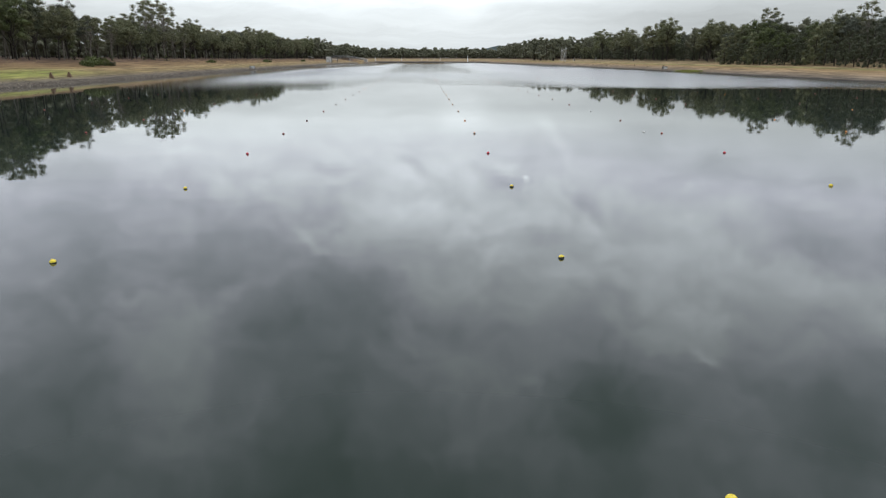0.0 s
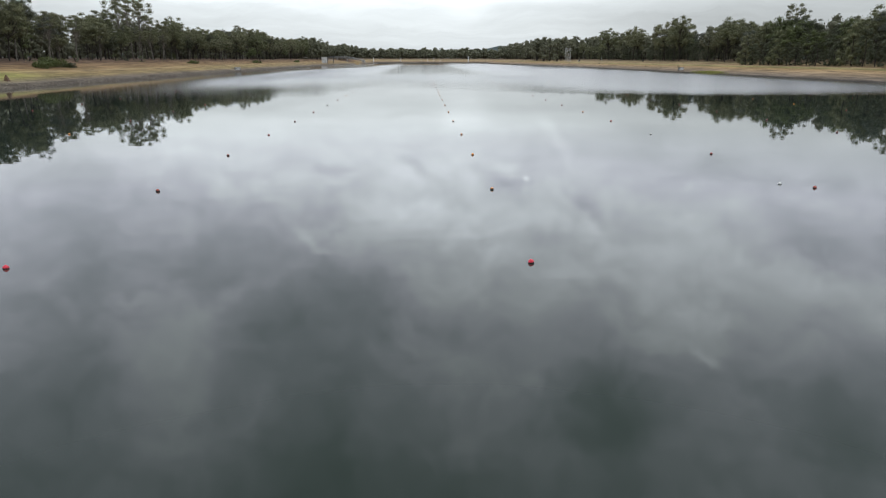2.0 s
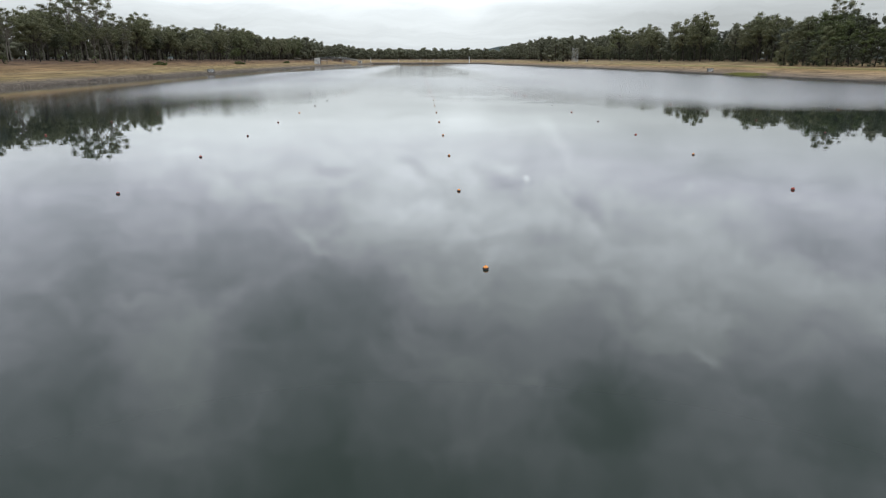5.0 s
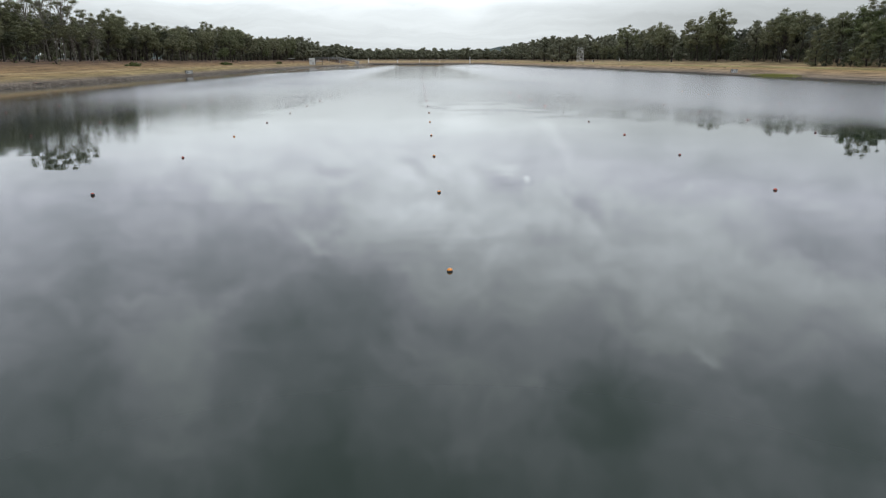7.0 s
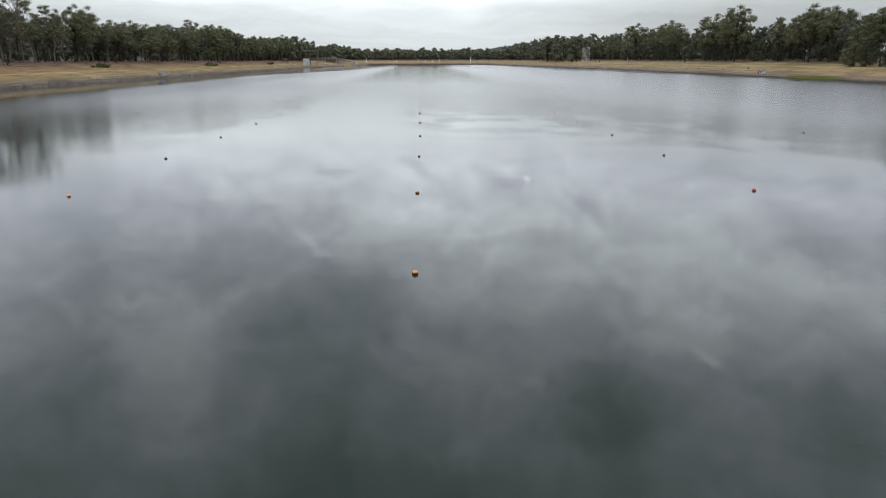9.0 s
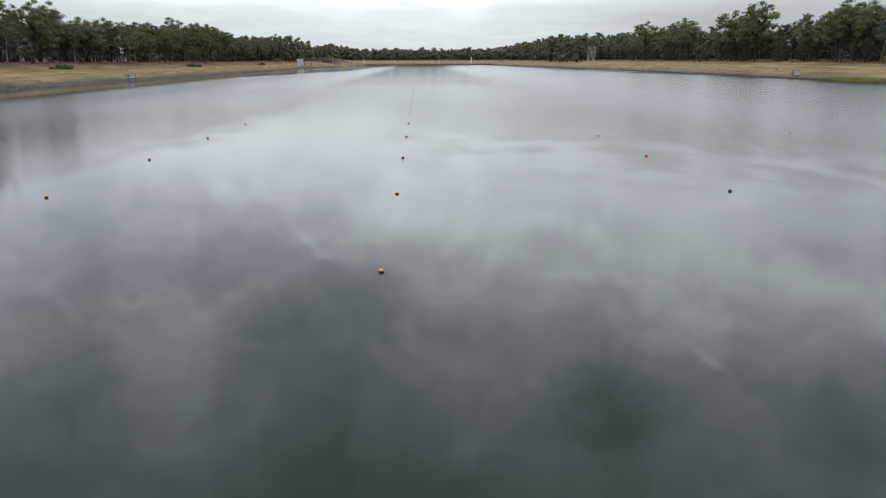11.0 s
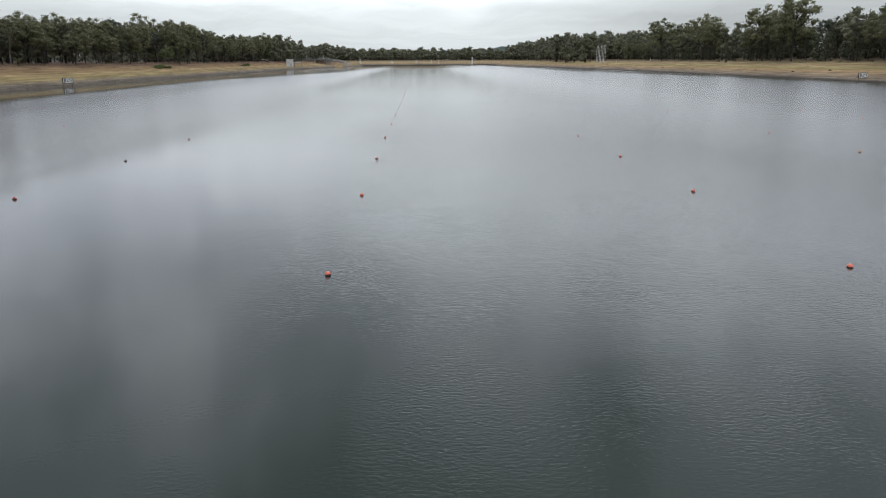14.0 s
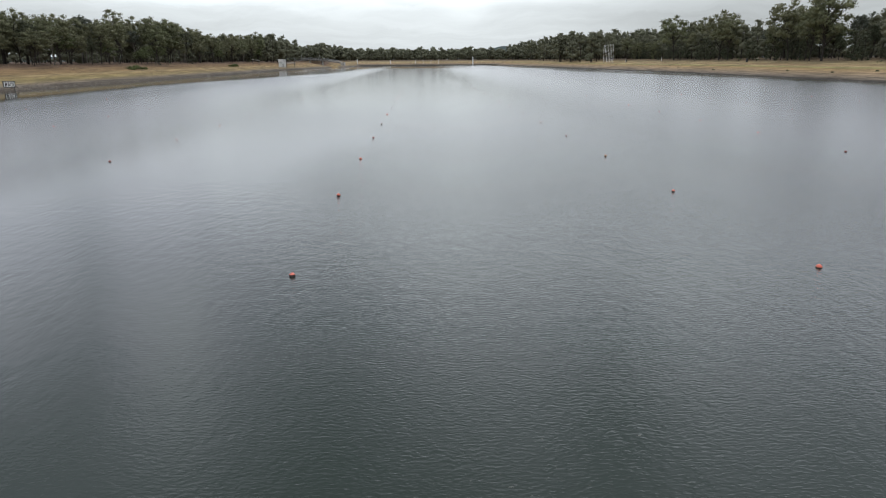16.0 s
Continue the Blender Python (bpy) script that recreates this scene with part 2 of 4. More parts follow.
def buoy_material(name, colour, weed):
    """Moulded plastic, faded on top, with a dark waterline of weed."""
    m, nt, b = material(name)
    tc = node(nt, "ShaderNodeTexCoord")
    z = node(nt, "ShaderNodeSeparateXYZ", Vector=tc.outputs["Object"]).outputs[2]
    n = noise_tex(nt, tc.outputs["Object"], 18.0, 5.0, 0.65)
    rnd = node(nt, "ShaderNodeObjectInfo").outputs["Random"]
    faded = tuple(min(1.0, c * 0.85 + 0.05) for c in colour)
    col = mixc(nt, mth(nt, "MULTIPLY", mth(nt, "ADD", n, rnd), 0.32), colour, faded)
    line = mth(nt, "ADD", z, mth(nt, "MULTIPLY", mth(nt, "SUBTRACT", n, 0.5), 0.03))
    grown = mth(nt, "MULTIPLY", mth(nt, "GREATER_THAN", rnd, 0.45), mth(nt, "MULTIPLY", rnd, 0.32))
    wet = ramp(nt, mth(nt, "ADD", mth(nt, "SUBTRACT", mth(nt, "MULTIPLY", line, 8.0), grown), 0.47), [(0.43, 1.0), (0.53, 0.0)])
    col = mixc(nt, wet, col, weed)
    nt.links.new(col, b.inputs["Base Color"])
    b.inputs["Roughness"].default_value = 0.42
    return m


buoy_material("buoy_yellow", (0.80, 0.62, 0.03), (0.03, 0.03, 0.02))
buoy_material("buoy_red", (0.66, 0.022, 0.05), (0.04, 0.02, 0.02))
buoy_material("buoy_orange", (0.86, 0.30, 0.03), (0.05, 0.025, 0.02))
buoy_material("buoy_crimson", (0.34, 0.055, 0.03), (0.04, 0.02, 0.02))
buoy_material("buoy_salmon", (0.74, 0.15, 0.085), (0.04, 0.02, 0.02))
buoy_material("far_buoy", (0.34, 0.10, 0.065), (0.04, 0.02, 0.02))
buoy_material("buoy_white", (0.72, 0.72, 0.68), (0.06, 0.05, 0.04))

# water: a dark body under a clear surface, glassy near the start, ruffled by wind further on
m, nt, b = material("lake_water")
pos = node(nt, "ShaderNodeTexCoord").outputs["Object"]
sp = node(nt, "ShaderNodeSeparateXYZ", Vector=pos)
patch = noise_tex(nt, node(nt, "ShaderNodeMapping", Vector=pos, Scale=(0.028, 0.020, 1.0)).outputs[0], 1.0, 4.0, 0.55)
reach = mth(nt, "ADD", sp.outputs[1], mth(nt, "MULTIPLY", mth(nt, "SUBTRACT", patch, 0.5), 18.0))
front = mth(nt, "MULTIPLY", mth(nt, "DIVIDE", mth(nt, "SUBTRACT", 25.0, sp.outputs[0]), 40.0, clamp=True), 20.0)
reach = mth(nt, "DIVIDE", mth(nt, "SUBTRACT", reach, front), 400.0)
windy = ramp(nt, reach, [(0.290, 0.0), (0.31, 0.2), (0.345, 0.42), (0.40, 0.66), (0.44, 0.9), (0.475, 0.7), (0.54, 0.12)])
bay = ramp(nt, mth(nt, "DIVIDE", sp.outputs[1], 800.0), [(0.40, 0.0), (0.56, 1.0)])
lee = ramp(nt, mth(nt, "DIVIDE", mth(nt, "ADD", mth(nt, "SUBTRACT", mth(nt, "ADD", sp.outputs[0], 76.0), mth(nt, "MULTIPLY", bay, 24.0)), mth(nt, "MULTIPLY", mth(nt, "SUBTRACT", patch, 0.5), 8.0)), 40.0), [(0.40, 0.14), (0.56, 0.5), (0.76, 1.0)])
lee_r = ramp(nt, mth(nt, "DIVIDE", mth(nt, "SUBTRACT", mth(nt, "SUBTRACT", 104.0, mth(nt, "MULTIPLY", bay, 24.0)), sp.outputs[0]), 40.0), [(0.16, 0.35), (0.42, 1.0)])
lee_f = ramp(nt, mth(nt, "DIVIDE", mth(nt, "SUBTRACT", 800.0, sp.outputs[1]), 400.0), [(0.46, 0.45), (0.54, 1.0)])
lee = mth(nt, "MULTIPLY", mth(nt, "MULTIPLY", lee, lee_r), lee_f)
ruffle = ramp(nt, reach, [(0.290, 0.0), (0.31, 0.35), (0.345, 0.52), (0.42, 0.72), (0.50, 1.0)])
early = ramp(nt, reach, [(0.290, 0.0), (0.310, 0.38), (0.335, 0.62), (0.38, 1.0)])
outer = ramp(nt, mth(nt, "DIVIDE", mth(nt, "ABSOLUTE", mth(nt, "SUBTRACT", sp.outputs[0], 2.0)), 50.0), [(0.35, 0.0), (0.75, 1.0)])
ahead = mth(nt, "DIVIDE", mth(nt, "ADD", sp.outputs[1], mth(nt, "MULTIPLY", mth(nt, "SUBTRACT", patch, 0.5), 5.0)), 400.0)
west = mth(nt, "DIVIDE", mth(nt, "SUBTRACT", -2.0, sp.outputs[0]), 24.0, clamp=True)
early = mixc(nt, west, early, ramp(nt, ahead, [(0.255, 0.0), (0.31, 0.14), (0.36, 0.27), (0.43, 0.52), (0.55, 1.0)]))
windy = mixc(nt, west, windy, ramp(nt, ahead, [(0.265, 0.0), (0.295, 0.30), (0.36, 0.5), (0.44, 0.8), (0.475, 0.7), (0.54, 0.12)]))
ruffle = mth(nt, "MULTIPLY", mixc(nt, outer, ruffle, early), lee)
windy = mth(nt, "MULTIPLY", windy, lee)
gust = noise_tex(nt, node(nt, "ShaderNodeMapping", Vector=pos, Scale=(0.26, 0.17, 1.0)).outputs[0], 1.0, 3.0, 0.5)
w1 = mth(nt, "SUBTRACT", noise_tex(nt, node(nt, "ShaderNodeMapping", Vector=pos, Rotation=(0, 0, 0.12), Scale=(9.5, 21.0, 1.0)).outputs[0], 1.0, 1.5, 0.5, 0.5), 0.5)
w2 = mth(nt, "SUBTRACT", noise_tex(nt, node(nt, "ShaderNodeMapping", Vector=pos, Rotation=(0, 0, -0.3), Scale=(3.0, 8.5, 1.0)).outputs[0], 1.0, 2.0, 0.5), 0.5)
phase = noise_tex(nt, node(nt, "ShaderNodeMapping", Vector=pos, Scale=(3.6, 1.4, 1.0)).outputs[0], 1.0, 2.0, 0.5)
crest = mth(nt, "SINE", mth(nt, "ADD", mth(nt, "MULTIPLY", sp.outputs[1], 60.0), mth(nt, "ADD", mth(nt, "MULTIPLY", phase, 20.0), mth(nt, "MULTIPLY", sp.outputs[0], 4.0))))
broken = noise_tex(nt, node(nt, "ShaderNodeMapping", Vector=pos, Scale=(1.3, 2.4, 1.0)).outputs[0], 1.0, 2.0, 0.5)
calm = ramp(nt, mth(nt, "DIVIDE", mth(nt, "ABSOLUTE", mth(nt, "ADD", mth(nt, "ADD", sp.outputs[0], 7.5), mth(nt, "MULTIPLY", mth(nt, "SUBTRACT", patch, 0.5), 8.0))), 20.0), [(0.18, 0.06), (0.42, 0.9)])
swell = noise_tex(nt, node(nt, "ShaderNodeMapping", Vector=pos, Scale=(0.25, 0.8, 1.0)).outputs[0], 1.0, 2.0, 0.4)
amp = mth(nt, "MULTIPLY", mth(nt, "MULTIPLY", windy, calm), mixc(nt, mth(nt, "MAXIMUM", west, ramp(nt, reach, [(0.345, 0.0), (0.39, 1.0)])), ramp(nt, gust, [(0.42, 0.12), (0.58, 1.35)]), (1.0, 1.0, 1.0)))
hgt = mth(nt, "ADD", mth(nt, "MULTIPLY", w1, 0.0118), mth(nt, "MULTIPLY", w2, 0.0050))
hgt = mth(nt, "ADD", hgt, mth(nt, "MULTIPLY", mth(nt, "MULTIPLY", crest, 0.0009), mth(nt, "MULTIPLY", ramp(nt, broken, [(0.36, 0.15), (0.60, 1.2)]), ramp(nt, mth(nt, "DIVIDE", mth(nt, "ABSOLUTE", mth(nt, "SUBTRACT", sp.outputs[0], 1.0)), 40.0), [(0.25, 1.0), (0.45, 0.0)]))))
amp = mth(nt, "MULTIPLY", amp, ramp(nt, outer, [(0.2, 1.0), (1.0, 0.22)]))
amp = mth(nt, "MULTIPLY", amp, ramp(nt, west, [(0.2, 1.0), (1.0, 0.3)]))
hgt = mth(nt, "ADD", mth(nt, "MULTIPLY", hgt, amp), mth(nt, "MULTIPLY", swell, 0.0022))
w3 = mth(nt, "SUBTRACT", noise_tex(nt, node(nt, "ShaderNodeMapping", Vector=pos, Rotation=(0, 0, 0.2), Scale=(3.4, 1.7, 1.0)).outputs[0], 1.0, 3.0, 0.6), 0.5)
flurry = mth(nt, "MULTIPLY", mth(nt, "MULTIPLY", mth(nt, "MULTIPLY", ruffle, mth(nt, "MAXIMUM", outer, ramp(nt, reach, [(0.345, 0.0), (0.43, 0.55)]))), ramp(nt, west, [(0.0, 1.0), (1.0, 0.35)])), ramp(nt, mth(nt, "DIVIDE", sp.outputs[1], 400.0), [(0.55, 1.0), (0.85, 0.25)]))
hgt = mth(nt, "ADD", hgt, mth(nt, "MULTIPLY", mth(nt, "MULTIPLY", w3, flurry), 0.042))
bn = node(nt, "ShaderNodeBump", Height=hgt, Distance=1.0, Strength=1.0)
nt.links.new(bn.outputs[0], b.inputs["Normal"])
body = mixc(nt, noise_tex(nt, pos, 0.03, 3.0), (0.0155, 0.0245, 0.019), (0.0245, 0.0345, 0.0275))
nt.links.new(body, b.inputs["Base Color"])
chop = ramp(nt, mth(nt, "DIVIDE", sp.outputs[1], 400.0), [(0.40, 0.085), (0.47, 0.100), (0.56, 0.095), (0.66, 0.05)])
chop = mixc(nt, ramp(nt, mth(nt, "DIVIDE", mth(nt, "ABSOLUTE", sp.outputs[0]), 50.0), [(0.30, 0.0), (0.85, 1.0)]), chop, mixc(nt, west, (0.20, 0.20, 0.20), (0.25, 0.25, 0.25)))
nt.links.new(mth(nt, "ADD", mth(nt, "MULTIPLY", ruffle, chop), 0.012), b.inputs["Roughness"])
b.inputs["Anisotropic"].default_value = 1.0
nt.links.new(node(nt, "ShaderNodeCombineXYZ", X=0.0, Y=1.0, Z=0.0).outputs[0], b.inputs["Tangent"])
b.inputs["IOR"].default_value = 1.333
# a second clear coat, added to brighten the wind chop off the lanes
nt.links.new(mth(nt, "MULTIPLY", mth(nt, "MULTIPLY", ruffle, outer), 0.65), b.inputs["Coat Weight"])
b.inputs["Coat IOR"].default_value, b.inputs["Coat Roughness"].default_value = 1.333, 0.21

# ground: stone and mud at the water, gravel, dry grass in bands, litter under the trees
m, nt, b = material("bank_ground")
pos = node(nt, "ShaderNodeTexCoord").outputs["Object"]
shore = node(nt, "ShaderNodeAttribute", attribute_name="shore").outputs["Fac"]
side = node(nt, "ShaderNodeAttribute", attribute_name="side").outputs["Fac"]
green = node(nt, "ShaderNodeAttribute", attribute_name="green").outputs["Fac"]
n_big = noise_tex(nt, pos, 0.06, 4.0, 0.6)
n_mid = noise_tex(nt, pos, 0.5, 5.0, 0.65)
n_fin = noise_tex(nt, pos, 3.0, 5.0, 0.7)
jit = mth(nt, "ADD", mth(nt, "MULTIPLY", mth(nt, "SUBTRACT", n_big, 0.5), 2.6), mth(nt, "MULTIPLY", mth(nt, "SUBTRACT", n_mid, 0.5), 1.2))
dd = mth(nt, "DIVIDE", mth(nt, "ADD", shore, mth(nt, "MULTIPLY", jit, ramp(nt, mth(nt, "DIVIDE", shore, 20.0), [(0.0, 0.12), (0.6, 1.0)]))), 60.0)
left_c = ramp(nt, dd, [(0.0, (0.085, 0.072, 0.058)), (0.034, (0.150, 0.126, 0.100)), (0.055, (0.200, 0.160, 0.104)), (0.10, (0.245, 0.185, 0.088)), (0.17, (0.262, 0.185, 0.088)),
                       (0.20, (0.330, 0.248, 0.132)), (0.23, (0.245, 0.165, 0.080)), (0.33, (0.215, 0.142, 0.076)), (0.39, (0.152, 0.100, 0.064)), (0.60, (0.120, 0.080, 0.056))])
# the dark mud foot also paints in the dark reflection along this edge
right_c = ramp(nt, dd, [(0.0, (0.040, 0.036, 0.030)), (0.018, (0.055, 0.048, 0.040)), (0.032, (0.165, 0.137, 0.102)), (0.10, (0.245, 0.180, 0.113)), (0.20, (0.320, 0.220, 0.112)),
                        (0.26, (0.295, 0.200, 0.092)), (0.31, (0.225, 0.195, 0.085)), (0.36, (0.36, 0.272, 0.148)), (0.43, (0.270, 0.188, 0.098)), (0.50, (0.305, 0.240, 0.125)), (0.70, (0.128, 0.092, 0.055))])
col = mixc(nt, side, left_c, right_c)
col = mixc(nt, mth(nt, "MULTIPLY", green, mth(nt, "ADD", n_mid, 0.35), clamp=True), col, (0.24, 0.25, 0.07))
grain = ramp(nt, n_fin, [(0.25, 0.55), (0.75, 1.3)])
col = mixc(nt, 1.0, col, grain, "MULTIPLY")
col = mixc(nt, 1.0, col, ramp(nt, n_big, [(0.3, 0.75), (0.7, 1.2)]), "MULTIPLY")
streak = noise_tex(nt, node(nt, "ShaderNodeMapping", Vector=pos, Scale=(1.1, 0.09, 1.0)).outputs[0], 1.0, 5.0, 0.6)
col = mixc(nt, 1.0, col, ramp(nt, streak, [(0.36, 0.52), (0.50, 1.0), (0.62, 1.28)]), "MULTIPLY")
scar = noise_tex(nt, node(nt, "ShaderNodeMapping", Vector=pos, Scale=(0.55, 0.16, 1.0)).outputs[0], 1.0, 6.0, 0.7)
col = mixc(nt, mth(nt, "MULTIPLY", ramp(nt, scar, [(0.58, 0.0), (0.66, 1.0)]), 0.6), col, (0.095, 0.066, 0.044))
nt.links.new(col, b.inputs["Base Color"])
b.inputs["Roughness"].default_value = 0.95
b.inputs["Specular IOR Level"].default_value = 0.15
bn = node(nt, "ShaderNodeBump", Height=mth(nt, "ADD", n_mid, mth(nt, "MULTIPLY", n_fin, 0.4)), Distance=0.12, Strength=0.8)
nt.links.new(bn.outputs[0], b.inputs["Normal"])

m, nt, b = material("rock_grey")
geo = node(nt, "ShaderNodeNewGeometry")
pos = node(nt, "ShaderNodeTexCoord").outputs["Object"]
k = mth(nt, "ADD", mth(nt, "MULTIPLY", geo.outputs["Random Per Island"], 0.7), mth(nt, "MULTIPLY", noise_tex(nt, pos, 5.0), 0.4))
nt.links.new(ramp(nt, k, [(0.1, (0.060, 0.048, 0.036)), (0.6, (0.120, 0.098, 0.076)), (1.0, (0.27, 0.235, 0.19))]), b.inputs["Base Color"])
b.inputs["Roughness"].default_value = 0.9

# wooded hills, with the blue distance haze put into their colour
m, nt, b = material("hazed_hill")
pos = node(nt, "ShaderNodeTexCoord").outputs["Object"]
k = noise_tex(nt, pos, 0.03, 6.0, 0.7)
nt.links.new(ramp(nt, k, [(0.3, (0.055, 0.075, 0.075)), (0.7, (0.10, 0.12, 0.115))]), b.inputs["Base Color"])
b.inputs["Roughness"].default_value = 1.0
b.inputs["Specular IOR Level"].default_value = 0.0

# ================= building helpers =================


def mesh_from(name, verts, faces, mat, smooth=False):
    me = bpy.data.meshes.new(name)
    me.from_pydata([tuple(v) for v in verts], [], [tuple(f) for f in faces])
    me.materials.append(MATS[mat])
    if smooth:
        me.polygons.foreach_set("use_smooth", [True] * len(me.polygons))
    me.update()
    return me


def quads_mesh(name, verts, mats, tri_index=None):
    """A mesh of loose quads, four rows of verts each; mats: one material, or material names with a quad index list."""
    v = np.asarray(verts, dtype=np.float32).reshape(-1, 3)
    n = len(v) // 4
    me = bpy.data.meshes.new(name)
    me.vertices.add(len(v))
    me.vertices.foreach_set("co", v.ravel())
    me.loops.add(4 * n)
    me.loops.foreach_set("vertex_index", np.arange(4 * n, dtype=np.int32))
    me.polygons.add(n)
    me.polygons.foreach_set("loop_start", np.arange(0, 4 * n, 4, dtype=np.int32))
    for mt in (mats if isinstance(mats, (list, tuple)) else [mats]):
        me.materials.append(MATS[mt])
    if tri_index is not None:
        me.polygons.foreach_set("material_index", np.asarray(tri_index, dtype=np.int32))
    me.update(calc_edges=True)
    return me


def part(name, bm, mat, parent, label=""):
    """Links a bmesh (or a finished mesh) as one mesh object under a thing or a part."""
    if isinstance(bm, bpy.types.Mesh):
        me = bm
    else:
        me = bpy.data.meshes.new(name)
        bm.to_mesh(me)
        bm.free()
        me.materials.append(MATS[mat])
    ob = new(name, me)
    ob.parent = parent
    return tagged(ob, label=label)


def box(size, at=(0, 0, 0), turn=None, bevel=0.0):
    bm = bmesh.new()
    bmesh.ops.create_cube(bm, size=1.0)
    bmesh.ops.scale(bm, vec=size, verts=bm.verts)
    if bevel:
        bmesh.ops.bevel(bm, geom=bm.edges[:], offset=bevel, segments=2, affect="EDGES")
    if turn is not None:
        bmesh.ops.rotate(bm, matrix=Euler([radians(a) for a in turn]).to_matrix(), verts=bm.verts)
    bmesh.ops.translate(bm, vec=at, verts=bm.verts)
    return bm


def rod(r1, r2, p, q, sides=10):
    """A tapered rod from p to q with closed ends."""
    p, q = Vector(p), Vector(q)
    bm = bmesh.new()
    bmesh.ops.create_cone(bm, cap_ends=True, segments=sides, radius1=r1, radius2=r2, depth=(q - p).length)
    turn = (q - p).to_track_quat("Z", "Y").to_matrix().to_4x4()
    bmesh.ops.transform(bm, matrix=Matrix.Translation((p + q) / 2) @ turn, verts=bm.verts)
    return bm


def tube(path, radii, sides=6):
    """Vertices and faces of a tube along a path."""
    vs, fs = [], []
    path = [np.array(p, float) for p in path]
    for i, (p, r) in enumerate(zip(path, radii)):
        d = path[min(i + 1, len(path) - 1)] - path[max(i - 1, 0)]
        d = d / (np.linalg.norm(d) + 1e-9)
        a = np.cross(d, (0.31, 0.95, 0.05))
        a /= np.linalg.norm(a) + 1e-9
        c = np.cross(d, a)
        for k in range(sides):
            w = 2 * math.pi * k / sides
            vs.append(p + r * (math.cos(w) * a + math.sin(w) * c))
    for i in range(len(path) - 1):
        for k in range(sides):
            fs.append((i * sides + k, i * sides + (k + 1) % sides, (i + 1) * sides + (k + 1) % sides, (i + 1) * sides + k))
    return vs, fs


def smooth_list(x, pairs):
    xs, ys = [p[0] for p in pairs], [p[1] for p in pairs]
    return np.interp(x, xs, ys)


# ================= the lake basin =================
SHORE_L = [(-600, -60), (-300, -75), (450, -75), (560, -75), (640, -67), (720, -58), (800, -52), (900, -50)]
SHORE_R = [(-600, 80), (-300, 103), (420, 101), (520, 96), (640, 90), (720, 84), (800, 76), (900, 70)]
FAR_Y, BACK_Y = 800.0, -420.0
PROF_L = [(-30, -3), (0, 0), (1.0, 0.38), (2.1, 0.75), (4.5, 1.12), (6, 1.4), (12, 2.3), (19, 3.3), (26, 4.55), (60, 5.0), (400, 5.6), (4000, 9)]
PROF_R = [(-30, -3), (0, 0), (1.5, 0.35), (4, 0.95), (10, 1.75), (20, 2.6), (30, 3.5), (45, 4.9), (60, 5.2), (400, 6), (4000, 9)]
PROF_F = [(-30, -3), (0, 0), (4, 1.3), (14, 2.5), (40, 4.4), (80, 5), (400, 6), (4000, 9)]
CHANNEL = [(660, -40), (690, -62), (720, -84), (745, -92), (800, -104), (860, -120)]


def shore_at(x, y):
    """Metres inland from the water's edge, and which profile rules: 0 left, 1 right, 2 the ends."""
    dl, dr = smooth_list(y, SHORE_L) - x, x - smooth_list(y, SHORE_R)
    df = max(y - FAR_Y - 0.06 * x, BACK_Y - y)
    d = max(dl, dr, df)
    return d, (0 if d == dl else 1 if d == dr else 2)


def ground_z(x, y, rough=True):
    d, which = shore_at(x, y)
    z = float(smooth_list(d, (PROF_L, PROF_R, PROF_F)[which]))
    if which == 0 and d > -6 and 660 < y < 860:
        # a side channel under the footbridge
        mid = float(smooth_list(y, CHANNEL))
        c = abs(x - mid)
        z = min(z, -1.0 + max(0.0, c - 8.0) * 0.40) if c < 26 else z
    if rough and d > 0:
        z += 0.22 * noise.noise((x * 0.05, y * 0.03, 0.0)) * min(1, d / 8) + 0.10 * noise.noise((x * 0.3, y * 0.25, 3.0)) * min(1, d / 2)
    return z


